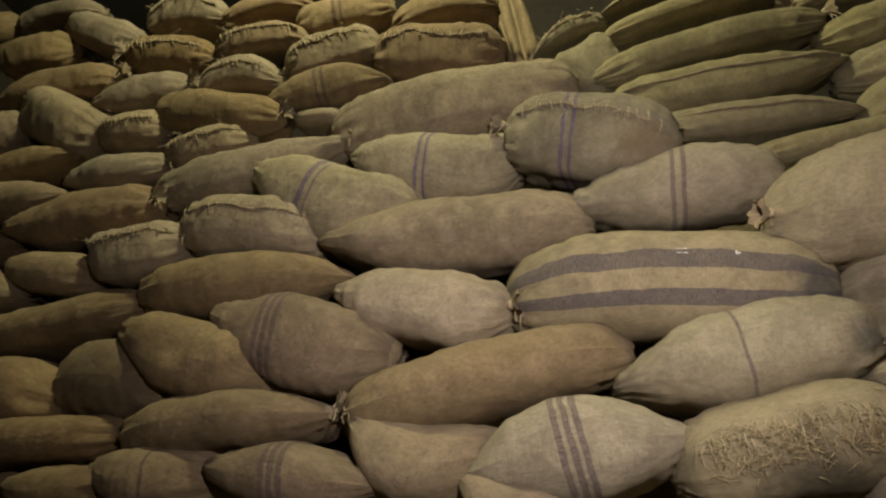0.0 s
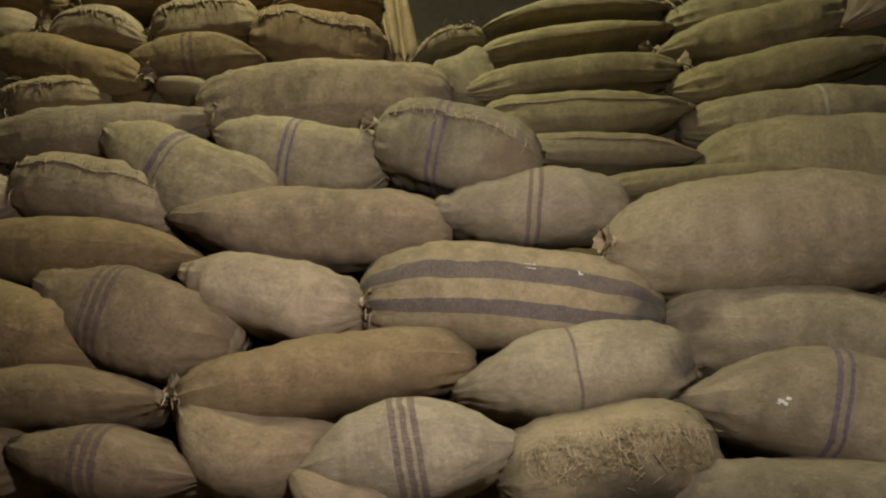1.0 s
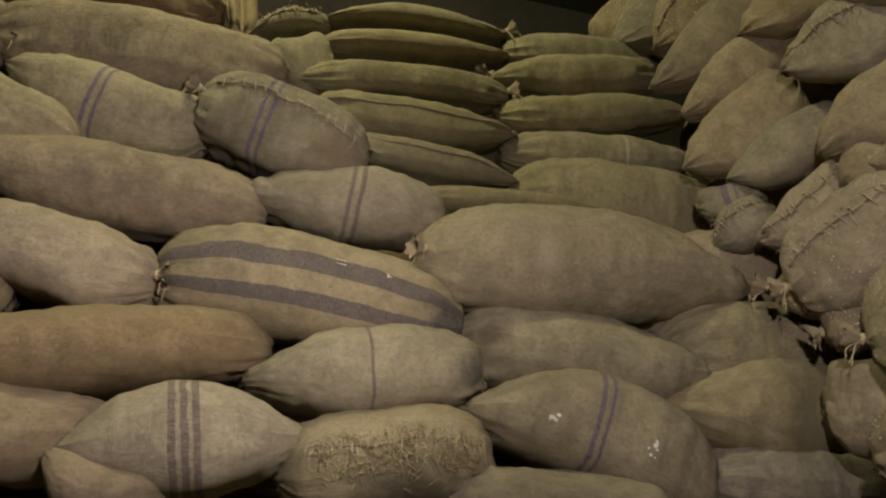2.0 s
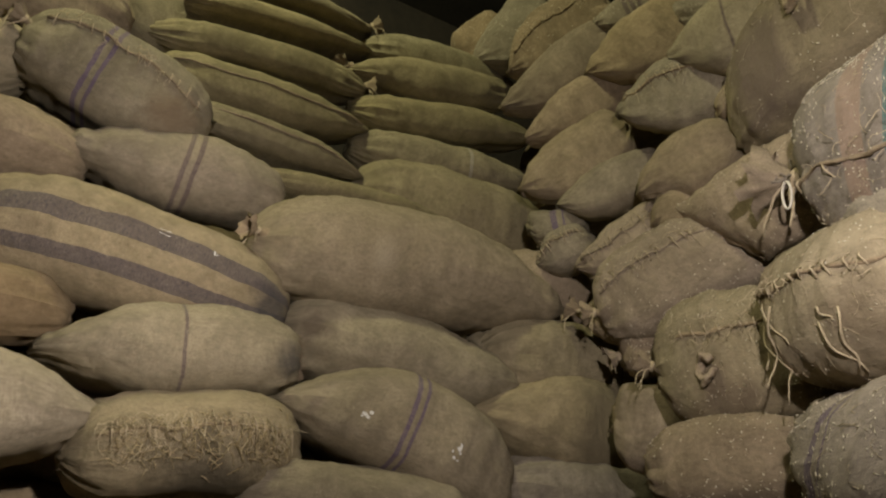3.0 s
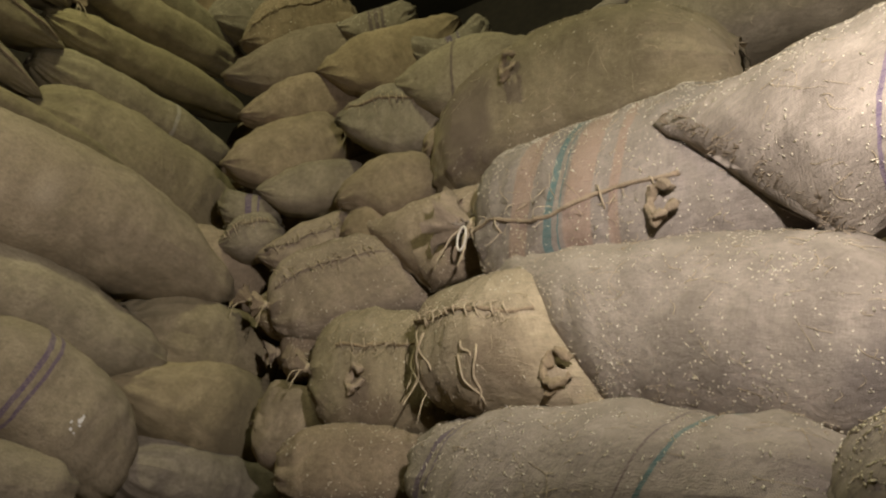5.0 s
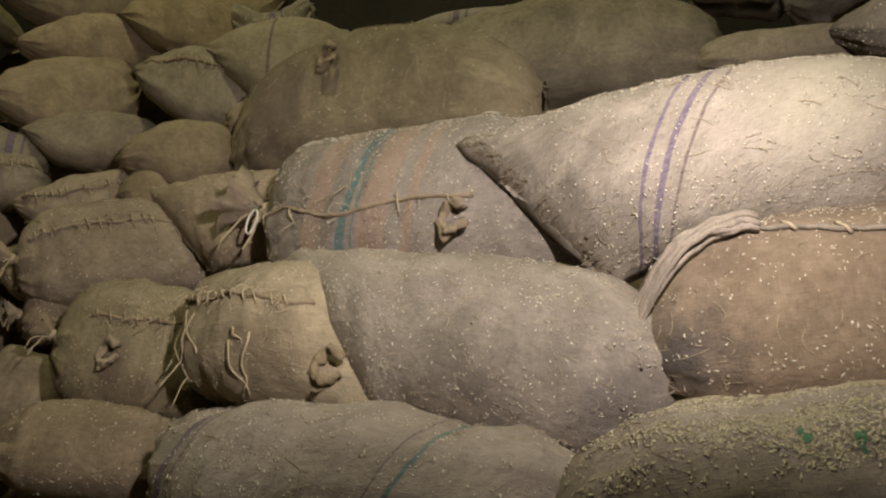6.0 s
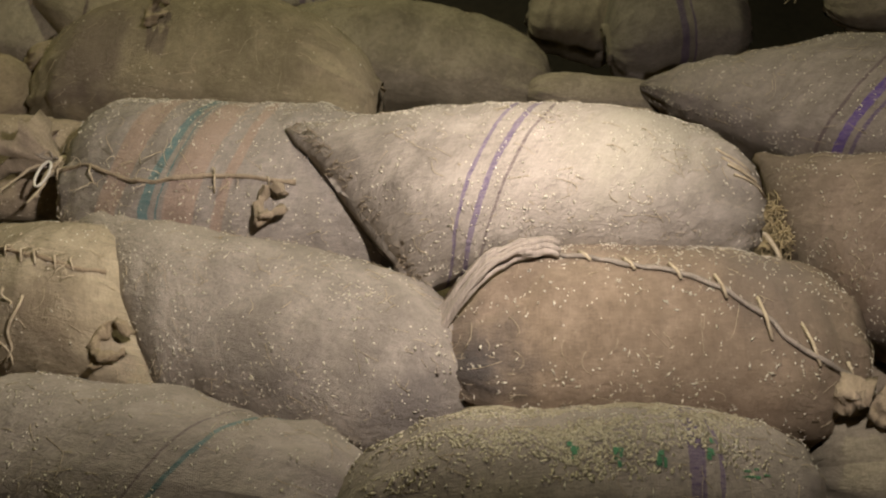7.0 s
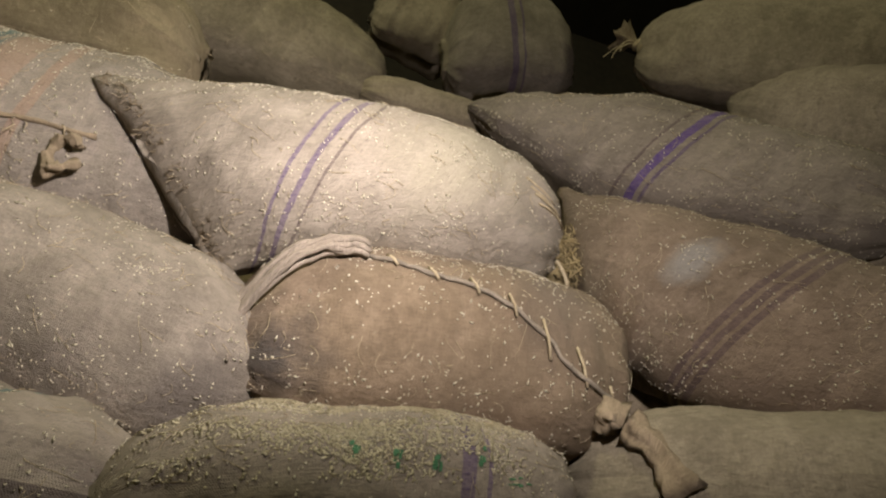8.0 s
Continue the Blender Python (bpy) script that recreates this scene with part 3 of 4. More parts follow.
# rows deeper in the pile, under the sacks that lie on its top
PILE_BACK = [
    (3.20, 1.95, -95, 16), (3.10, 1.30, -104, 15), (2.95, 0.60, -118, 13), (2.50, -0.18, -114, 12),
    (2.16, -0.62, -107, 10), (2.28, -1.40, -112, 13), (1.98, -1.80, -118, 12), (1.35, -2.05, -135, 8), (1.10, -2.62, -152, 11),
]
for x, y, yaw, rows in PILE_BACK:
    for row in range(rows):
        sack(x, y, 0.14 + 0.26 * row, yaw, 0, 0.98, 0.29, 0.46, 0.0, "bb", "tan", "tan jute sack, bearing the rows above it")
sack(0.459, 2.431, 1.824, -14.4, 6.2, 0.772, 0.353, 0.5, 0.015, "pp", "tan", "tan jute sack with brown stripes in the long stack", stripe=(-0.02, "brown3", 0))
# dark patch: shadow of the torn mouth, put into the cloth colour
sack(1.096, 2.259, 1.809, -14.6, 6.8, 0.742, 0.341, 0.5, 0.007, "bb", "tan", "tan jute sack, mouth sewn with twine in the long stack", "fray straw", stains_and_shade=((0.0, -0.12, 0.22, (0.055, 0.044, 0.030)),))
sack(1.798, 2.053, 1.881, -16.6, -14.9, 1.019, 0.405, 0.5, 0.08, "pb", "tan", "tan jute sack with a faint stripe in the long stack", "mark:white:-0.42,-0.1,0.08,0.16:0.30,-0.1,0.08,0.16", stripe=(-0.06, "purple2", 0))
sack(1.653, 2.044, 1.675, -15.3, -0.2, 0.881, 0.281, 0.5, -0.02, "bb", "grey", "greyish jute sack in the long stack", dust=0.9)
sack(-0.053, 2.606, 1.926, -16.2, -17.6, 0.583, 0.299, 0.5, -0.081, "pb", "tan", "tan jute sack in the long stack")
sack(0.26, 2.496, 1.722, -16.4, -16.9, 0.389, 0.197, 0.5, -0.052, "pb", "tan", "tan jute sack in the long stack")
sack(-0.519, 2.688, 1.813, -15.3, -8.9, 0.711, 0.252, 0.5, -0.009, "pp", "rust", "rusty brown jute sack with brown stripes in the long stack", stripe=(0, "brown3", 0))
sack(-1.063, 2.853, 1.847, -15.1, -6.9, 0.553, 0.261, 0.5, -0.014, "pb", "rust", "rusty brown jute sack with a faint stripe in the long stack", stripe=(0.2, "thin", 0))
sack(-1.448, 2.932, 1.829, -14.8, -2.8, 0.525, 0.204, 0.5, -0.022, "pb", "rust", "rusty brown jute sack in the long stack")
sack(-1.851, 3.036, 1.82, -14.6, 0.6, 0.403, 0.187, 0.5, -0.039, "bb", "rust", "rusty brown jute sack in the long stack")
sack(0.155, 2.535, 2.094, -14, 8.6, 1.091, 0.276, 0.5, 0.03, "bb", "rust", "rusty brown jute sack in the long stack")
sack(1.011, 2.309, 2.127, -14.5, 8.9, 0.87, 0.32, 0.5, -0.01, "pb", "tan", "tan jute sack with a faint stripe in the long stack", "fringe_r", stripe=(-0.05, "thin", 0), stains_and_shade=((0.38, -0.05, 0.10, SOOT),))
sack(1.885, 2.099, 2.291, -17.9, -5.7, 1.082, 0.369, 0.5, -0.037, "bp", "tan", "tan jute sack in the long stack", stains_and_shade=((-0.45, 0.0, 0.12, (0.12, 0.09, 0.06)),))
# a broad darker patch over its front
sack(2.696, 1.818, 2.07, -15.7, -2.3, 1.24, 0.476, 0.5, 0.01, "pb", "tan", "tan jute sack in the long stack", stains_and_shade=((0.0, 0.0, 0.3, (0.15, 0.12, 0.07)),))
sack(-0.809, 2.781, 2.028, -14.3, 1.6, 0.944, 0.239, 0.5, 0.007, "bp", "rust", "rusty brown jute sack, mouth tied shut in the long stack", "tie_r")
sack(-1.625, 3.011, 2.026, -14.4, 0.8, 0.791, 0.206, 0.5, -0.009, "bb", "rust", "rusty brown jute sack in the long stack")
sack(2.758, 1.805, 1.834, -15.3, 1.2, 1.083, 0.305, 0.5, -0.024, "bb", "grey", "greyish jute sack in the long stack")
sack(2.508, 1.328, 2.009, -74.5, -12.7, 0.318, 0.324, 0.26, -0.027, "bb", "tan", "tan brown jute sack in the near pile", back=0.13)
# darker over most of its front
sack(-1.354, 2.987, 2.245, -14.6, -4.8, 0.624, 0.361, 0.5, 0.028, "bb", "rust", "rusty brown jute sack in the long stack", stains_and_shade=((0.0, 0.0, 0.3, (0.14, 0.10, 0.06)),))
sack(-0.992, 2.83, 2.352, -15.8, -21.8, 0.803, 0.318, 0.5, -0.029, "pb", "rust", "rusty brown jute sack in the long stack")
sack(-0.556, 2.722, 2.395, -15.6, -17.9, 0.829, 0.364, 0.5, -0.058, "pb", "rust", "rusty brown jute sack with brown stripes in the long stack", stripe=(-0.1, "brown3", 0))
sack(-1.842, 3.059, 2.219, -15, -9.7, 0.584, 0.299, 0.5, 0.024, "bb", "rust", "rusty brown jute sack in the long stack")
sack(-0.07, 2.603, 2.48, -15.4, -12.5, 0.751, 0.299, 0.458, -0.044, "pb", "tan", "tan jute sack, mouth tied shut in the long stack", "tie_r")
sack(0.811, 2.385, 2.413, -15.4, -4.5, 1.174, 0.415, 0.5, 0.009, "bb", "tan", "tan jute sack with two broad dark bands", "mark:white:0.12,0.34,0.06,0.03:0.12,0.27,0.06,0.03:0.42,0.3,0.03,0.08", bands=((0.045, 0.062, NAVY), (-0.075, 0.06, NAVY)), stains_and_shade=((0.5, -0.03, 0.09, SOOT),))
sack(-1.792, 3.11, 2.599, -13.8, 6.2, 0.984, 0.215, 0.418, -0.026, "bb", "rust", "rusty brown jute sack in the long stack")
sack(2.726, 1.827, 2.389, -12.9, 4.1, 1.141, 0.386, 0.5, 0.004, "bb", "tan", "tan jute sack with a faint stripe, mouth tied shut", "tie_r", stripe=(0.1, "thin", 0))
sack(0.039, 2.616, 2.8, -14.7, -3, 1.178, 0.332, 0.425, -0.014, "pb", "tan", "tan jute sack in the long stack")
sack(0.918, 2.387, 2.852, -15.1, 1.3, 0.844, 0.304, 0.379, 0.019, "pb", "tan", "tan jute sack with brown stripes in the long stack", stripe=(0.05, "brown2", 0))
sack(1.869, 2.025, 2.608, -15.7, 0.6, 1.47, 0.49, 0.5, 0.049, "bp", "tan", "tan jute sack, mouth tied shut in the long stack", "tie_l", stains_and_shade=((-0.25, -0.02, 0.07, (0.35, 0.285, 0.19)),))
sack(2.636, 1.943, 2.814, -15.8, 2.9, 0.607, 0.382, 0.5, -0.048, "bb", "tan", "tan jute sack in the long stack")
sack(-0.853, 2.856, 2.66, -14.4, -3.3, 1.101, 0.282, 0.436, 0.022, "bp", "rust", "rusty brown jute sack in the long stack")
sack(-0.871, 2.878, 2.95, -14.6, -9.6, 0.783, 0.304, 0.403, 0.035, "bb", "tan", "tan jute sack, mouth sewn with twine in the long stack", "fraytop")
sack(-0.498, 2.775, 3.142, -15.7, -26, 0.914, 0.369, 0.382, -0.086, "pb", "tan", "tan jute sack with purple stripes in the long stack", stripe=(-0.05, "purple1", 0))
sack(-0.034, 2.683, 3.242, -15.1, -12, 0.824, 0.328, 0.356, -0.072, "pb", "tan", "tan jute sack with purple stripes in the long stack", stripe=(0.02, "purple2", 0))
sack(0.622, 2.407, 3.159, -15.8, -13.8, 0.729, 0.363, 0.374, -0.024, "bb", "tan", "tan jute sack with purple stripes, mouth sewn with twine", "fraytop tie_l", stripe=(-0.15, "purple2", 0), stains_and_shade=((0.24, -0.06, 0.12, (0.17, 0.12, 0.07)),))
sack(0.045, 2.676, 3.527, -14.3, 2.9, 1.206, 0.353, 0.345, -0.014, "bb", "tan", "tan jute sack in the long stack")
sack(-0.953, 2.931, 3.367, -13.6, 8.2, 1.066, 0.245, 0.296, -0.03, "bp", "tan", "tan jute sack, mouth tied shut in the long stack", "tie_r")
sack(-0.616, 2.954, 3.698, -14.6, -11.8, 0.36, 0.1, 0.24, 0.004, "bb", "tan", "tan jute sack in the long stack")
sack(-1.427, 2.996, 2.936, -13.9, 2.3, 0.51, 0.276, 0.423, -0.043, "bb", "tan", "tan jute sack, mouth sewn with twine in the long stack", "fraytop tie_r")
sack(-1.857, 3.1, 2.867, -14.8, -13.7, 0.594, 0.217, 0.37, -0.018, "pb", "rust", "rusty brown jute sack in the long stack")
sack(-2.348, 3.236, 3.115, -14.4, -7.1, 0.395, 0.2, 0.352, -0.023, "bp", "rust", "rusty brown jute sack in the long stack")
sack(-2.166, 3.172, 2.772, -14.6, -9, 0.422, 0.225, 0.427, 0.012, "bp", "rust", "rusty brown jute sack in the long stack")
sack(-1.821, 3.108, 3.185, -13.8, 3, 0.867, 0.28, 0.416, -0.026, "pb", "rust", "rusty brown jute sack, mouth tied shut in the long stack", "tie_r")
sack(-2.274, 3.23, 3.376, -14.1, -3, 0.692, 0.23, 0.363, -0.031, "bp", "rust", "rusty brown jute sack in the long stack")
sack(-1.723, 3.118, 3.469, -13.7, 4.1, 0.624, 0.19, 0.273, -0.005, "pb", "tan", "tan jute sack, mouth tied shut in the long stack", "tie_r")
sack(-1.227, 3.02, 3.571, -13.7, 4.8, 0.501, 0.193, 0.249, -0.01, "bb", "tan", "tan jute sack, mouth sewn with twine in the long stack", "fraytop")
sack(-2.324, 3.273, 3.622, -13.6, 6.6, 0.698, 0.184, 0.283, 0.002, "bp", "rust", "rusty brown jute sack in the long stack")
sack(-2.154, 3.223, 3.906, -15.2, -30.4, 0.725, 0.319, 0.344, -0.014, "bb", "tan", "tan jute sack in the long stack")
sack(-1.705, 3.126, 3.758, -13.9, -1.5, 0.41, 0.217, 0.286, -0.018, "bb", "tan", "tan jute sack, mouth sewn with twine in the long stack", "fraytop")
sack(-1.208, 3.005, 3.779, -14.5, -13.3, 0.803, 0.24, 0.276, -0.003, "bb", "rust", "rusty brown jute sack, mouth tied shut in the long stack", "tie_r")
sack(-2.577, 3.359, 3.923, -13.4, 12.8, 0.504, 0.288, 0.381, -0.04, "bp", "tan", "tan jute sack in the long stack")
sack(-2.301, 3.3, 4.178, -13.7, 4.5, 0.865, 0.228, 0.306, 0.039, "pb", "rust", "rusty brown jute sack, mouth tied shut in the long stack", "tie_r")
sack(-1.727, 3.164, 4.047, -13.7, 2.2, 0.627, 0.2, 0.258, -0.008, "pb", "tan", "tan jute sack, mouth tied shut in the long stack", "tie_r")
sack(-1.132, 3.025, 3.993, -13.8, 2.7, 0.481, 0.202, 0.24, 0.084, "bb", "tan", "tan jute sack, mouth sewn with twine in the long stack", "fraytop")
sack(-0.61, 2.889, 3.845, -14, 1.8, 0.678, 0.242, 0.257, -0.006, "pp", "rust", "rusty brown jute sack with brown stripes in the long stack", stripe=(0, "brown2", 0))
sack(-2.571, 3.392, 4.584, -13.8, 0.6, 0.551, 0.253, 0.339, -0.019, "bb", "rust", "rusty brown jute sack in the long stack")
sack(-2.142, 3.289, 4.675, -14.7, -24.4, 0.642, 0.226, 0.261, -0.017, "bb", "tan", "tan jute sack in the long stack")
sack(-1.619, 3.16, 4.355, -14.2, -10.6, 0.606, 0.227, 0.268, -0.008, "bb", "rust", "rusty brown jute sack, mouth sewn with twine in the long stack", "fraytop tie_l")
sack(-1.039, 3.025, 4.303, -14, -3.4, 0.589, 0.178, 0.24, 0.035, "bb", "rust", "rusty brown jute sack, mouth sewn with twine in the long stack", "fraytop")
sack(-0.606, 2.92, 4.122, -13.6, 11.4, 0.557, 0.234, 0.24, 0.003, "bb", "tan", "tan jute sack, mouth sewn with twine in the long stack", "fraytop")
sack(-0.027, 2.778, 4.002, -14.8, -9.3, 0.699, 0.296, 0.276, -0.015, "bb", "rust", "rusty brown jute sack, mouth sewn with twine in the long stack", "fraytop")
sack(-2.549, 3.418, 4.931, -13.8, 1.2, 0.659, 0.149, 0.24, 0.054, "bb", "tan", "tan jute sack in the long stack")
sack(-1.583, 3.182, 4.684, -14, -6.3, 0.567, 0.203, 0.244, 0.038, "bb", "tan", "tan jute sack, mouth sewn with twine in the long stack", "fraytop")
sack(-1.049, 3.058, 4.598, -13.9, -0.9, 0.589, 0.117, 0.24, 0.033, "bb", "rust", "rusty brown jute sack in the long stack")
sack(-0.566, 2.942, 4.447, -14, 3.2, 0.585, 0.23, 0.24, -0.016, "bb", "rust", "rusty brown jute sack with brown stripes in the long stack", stripe=(0, "brown2", 0))
sack(0.009, 2.801, 4.306, -14.4, 1.9, 0.586, 0.164, 0.24, 0.047, "bb", "rust", "rusty brown jute sack in the long stack")
sack(-3.069, 3.546, 4.936, -13.4, 14.6, 0.447, 0.216, 0.303, -0.016, "bb", "rust", "rusty brown jute sack in the long stack")
sack(-2.898, 3.467, 4.157, -13.9, 0.6, 0.434, 0.169, 0.276, -0.011, "bb", "rust", "rusty brown jute sack in the long stack")
sack(-2.542, 3.278, 2.991, -14.2, -0.9, 0.297, 0.186, 0.358, -0.001, "bb", "rust", "rusty brown jute sack in the long stack")
sack(1.344, 2.591, 4.276, -15.2, 7.2, 1.043, 0.1, 0.24, 0.073, "pp", "olive", "olive-tan jute sack, mouth tied shut in the long stack", "tie_r")
sack(1.339, 2.586, 4.113, -15.1, 8.3, 1.057, 0.119, 0.24, 0.02, "bp", "olive", "olive-tan jute sack in the long stack")
sack(1.288, 2.588, 3.834, -15.1, 6.5, 1.129, 0.163, 0.24, 0.02, "bb", "olive", "olive-tan jute sack, mouth tied shut in the long stack", "tie_r")
sack(1.329, 2.535, 3.581, -15.4, 1.7, 1.046, 0.222, 0.252, -0.023, "bp", "olive", "olive-tan jute sack in the long stack", "seam")
sack(1.403, 2.502, 3.331, -15.8, -5.9, 0.865, 0.165, 0.24, -0.015, "bp", "olive", "olive-tan jute sack in the long stack", "seam")
sack(1.81, 2.356, 3.112, -15.6, 2, 1.128, 0.119, 0.24, 0.013, "bp", "olive", "olive-tan jute sack in the long stack")
sack(0.69, 2.815, 4.136, -14.1, 20.7, 0.434, 0.114, 0.24, 0.035, "pb", "olive", "olive-tan jute sack, mouth sewn with twine in the long stack", "fraytop")
sack(0.748, 2.791, 3.95, -13.8, 26.2, 0.333, 0.295, 0.252, -0.096, "bb", "olive", "olive-tan jute sack in the long stack")
sack(2.326, 2.347, 4.324, -15.7, 7.1, 1.058, 0.197, 0.24, 0.025, "bp", "olive", "olive-tan jute sack in the long stack")
sack(2.252, 2.361, 4.153, -15.3, 15.2, 1.162, 0.25, 0.266, -0.002, "pb", "olive", "olive-tan jute sack, mouth tied shut in the long stack", "tie_l")
sack(2.369, 2.318, 3.911, -15.5, 11.4, 1.269, 0.214, 0.253, -0.024, "bp", "olive", "olive-tan jute sack in the long stack")
sack(2.353, 2.308, 3.582, -15.6, 6.2, 1.194, 0.238, 0.296, -0.006, "bp", "olive", "olive-tan jute sack with a pale stripe in the long stack", stripe=(0.1, "pale", 0))
sack(2.371, 2.286, 3.253, -15.8, 1.2, 1.172, 0.415, 0.442, 0.017, "bb", "olive", "olive-tan jute sack in the long stack")
sack(2.527, 1.665, 4.056, -65.6, 34.6, 0.767, 0.342, 0.22, -0.114, "pp", "tan", "tan brown jute sack in the near pile", back=0.13)
sack(2.495, 1.082, 3.931, -80.1, 22.8, 0.778, 0.357, 0.22, -0.139, "pp", "tan", "tan brown jute sack in the near pile", back=0.13)
sack(2.532, 1.532, 3.675, -69.3, 19.6, 0.642, 0.277, 0.22, -0.009, "pb", "tan", "tan brown jute sack, mouth tied shut in the near pile", "tie_r", back=0.13)
sack(2.506, 1.591, 3.382, -67.4, 24.3, 0.606, 0.371, 0.22, -0.07, "pb", "tan", "tan brown jute sack, mouth tied shut in the near pile", "tie_r", back=0.13)
sack(2.505, 1.413, 3.159, -71.8, 12.8, 0.519, 0.241, 0.22, -0.068, "pb", "grey", "greyish jute sack in the near pile", back=0.13)
sack(2.398, 0.927, 3.358, -84.4, -3.8, 0.646, 0.333, 0.22, -0.03, "pb", "grey", "greyish jute sack, mouth sewn with twine in the near pile", "fraytop", back=0.13)
sack(2.260, 0.591, 3.482, -96.5, 2.7, 0.682, 0.331, 0.22, -0.095, "pp", "tan", "tan brown jute sack with a faint stripe in the near pile", stripe=(-0.1, "thin", 0), back=0.13)
sack(2.361, 0.687, 3.147, -91.3, 0.7, 0.24, 0.127, 0.22, -0, "bb", "tan", "tan brown jute sack in the near pile", back=0.13)
sack(2.398, 0.933, 2.994, -83.7, 18, 0.532, 0.294, 0.22, -0.013, "pp", "tan", "tan brown jute sack in the near pile", back=0.13)
sack(2.445, 1.087, 2.849, -79.7, 27.4, 0.239, 0.207, 0.22, -0.033, "pb", "tan", "tan brown jute sack in the near pile", back=0.13)
sack(2.511, 1.713, 3.058, -65.6, 2.1, 0.289, 0.179, 0.22, -0.039, "bb", "grey", "greyish jute sack with purple stripes in the near pile", stripe=(0, "purple1", 0), back=0.13)
sack(2.491, 1.678, 2.873, -68.8, 21.8, 0.290, 0.216, 0.26, -0.024, "pb", "grey", "greyish jute sack, mouth sewn with twine in the near pile", "fraytop", back=0.13)
sack(2.493, 1.359, 2.818, -76.6, 18.9, 0.492, 0.287, 0.22, -0.082, "pb", "tan", "tan brown jute sack, mouth sewn with twine in the near pile", "fraytop", back=0.13)
sack(2.404, 1.137, 2.526, -80.5, 17.9, 0.632, 0.385, 0.26, 0.0, "bf", "tan", "tan brown jute sack, mouth sewn with twine in the near pile", "fraytop tie_l husks", back=0.13)
sack(2.301, 0.613, 2.647, -100.0, 4.4, 0.604, 0.360, 0.22, 0.0, "Fb", "tan", "tan brown jute sack in the near pile", "husks", back=0.13)
sack(2.507, 1.435, 2.456, -71.6, -18.8, 0.338, 0.223, 0.26, 0.008, "pb", "tan", "tan brown jute sack, mouth tied shut in the near pile", "tie_l husks", back=0.13)
sack(2.499, 1.307, 2.286, -74.6, 8.3, 0.223, 0.196, 0.26, 0.005, "bb", "tan", "tan brown jute sack, mouth tied shut in the near pile", "tie_l husks", back=0.13)
sack(2.275, 0.878, 2.097, -88.7, -4.3, 0.578, 0.440, 0.26, 0.01, "bb", "tan", "tan brown jute sack, mouth tied shut in the near pile", "knotf tie_l husks wisps", stains_and_shade=((0.0, -0.10, 0.14, (0.17, 0.125, 0.08)),), back=0.13)
sack(2.566, 2.24, 4.66, -54, 45.4, 0.389, 0.352, 0.22, -0.05, "bb", "tan", "tan brown jute sack in the near pile", "husks", back=0.13)
sack(2.61, 2.059, 4.652, -58, 47.7, 0.635, 0.496, 0.22, -0.175, "pb", "grey", "greyish jute sack in the near pile", "husks", back=0.13)
sack(2.607, 1.686, 4.326, -66.3, 27.4, 0.683, 0.398, 0.22, 0.007, "pb", "tan", "tan brown jute sack, mouth sewn with twine in the near pile", "fraytop husks", back=0.13)
sack(2.618, 1.23, 4.279, -77.4, 17.1, 0.452, 0.228, 0.22, -0.093, "pb", "grey", "greyish jute sack with brown stripes in the near pile", "husks", stripe=(0, "brown3", 0), back=0.13)
sack(2.439, 0.74, 3.847, -89.4, 15.5, 0.375, 0.254, 0.22, -0.174, "bb", "grey", "greyish jute sack with purple stripes in the near pile", "husks", stripe=(0, "purple1", 0), back=0.13)
sack(2.086, 0.184, 2.915, -119.7, -8.4, 1.292, 0.494, 0.459, 0.13, "bb", "tan", "tan brown jute sack in the near pile", "ringtop husks wisps", stains_and_shade=((-0.3, 0.0, 0.2, (0.15, 0.11, 0.085)),))
sack(1.887, 0.001, 2.466, -120.7, -8.7, 1.133, 0.530, 0.5, -0.006, "bf", "husk", "pale brown jute sack with teal stripes, flecked with husks", "bigtie_l ring:0.40 hemline chaff wisps crest", stripe=(-0.1, "teal", 0.35))
# a paler patch near the middle of its front
sack(1.373, -0.79, 2.282, -104.8, 2.6, 1.069, 0.432, 0.5, 0.048, "Fb", "husk", "pale brown jute sack with purple stripes, flecked with husks", "stitch_r chaff wisps crest fringe_l", stripe=(-0.40, "purple3", 0.8), stains_and_shade=((0.1, 0.05, 0.2, (0.38, 0.33, 0.24)),))
sack(1.736, -0.180, 1.923, -116.7, -15.2, 1.018, 0.495, 0.5, 0.03, "Gb", "husk", "pale brown jute sack, flecked with husks in the near pile", "chaff wisps fringe_l", stains_and_shade=((0.40, -0.1, 0.12, (0.12, 0.10, 0.085)),))
sack(1.379, -1.02, 1.927, -107, -0.6, 1.045, 0.48, 0.5, 0.007, "bb", "umber", "dark brown jute sack, flecked with husks in the near pile", "rope tail_r chaff wisps crest", stains_and_shade=((-0.44, -0.10, 0.13, SOOT), (0.22, 0.13, 0.14, (0.13, 0.10, 0.075)), (0.1, -0.2, 0.12, (0.16, 0.11, 0.07))))
sack(1.309, -0.771, 1.535, -103, 4.4, 0.985, 0.361, 0.5, 0.014, "bb", "husk", "pale brown jute sack with purple stripes, flecked with husks", "heap chaff wisps mark:green:-0.18,0.3,0.05,0.2:-0.02,0.25,0.04,0.22:0.14,0.2,0.05,0.25:0.33,0.25,0.05,0.2:0.5,0.1,0.12,0.06", stripe=(0.27, "purple1", 0))
sack(1.809, 0.133, 1.63, -123.8, -8.8, 1.263, 0.361, 0.5, -0.013, "bb", "husk", "pale brown jute sack with teal stripes, flecked with husks", "chaff wisps", stripe=(0.5, "teal1", 0.6))
sack(2.229, 0.944, 1.765, -82.9, -2.8, 0.538, 0.283, 0.26, -0.011, "bb", "tan", "tan brown jute sack in the near pile", "bigtie_r husks", back=0.13)
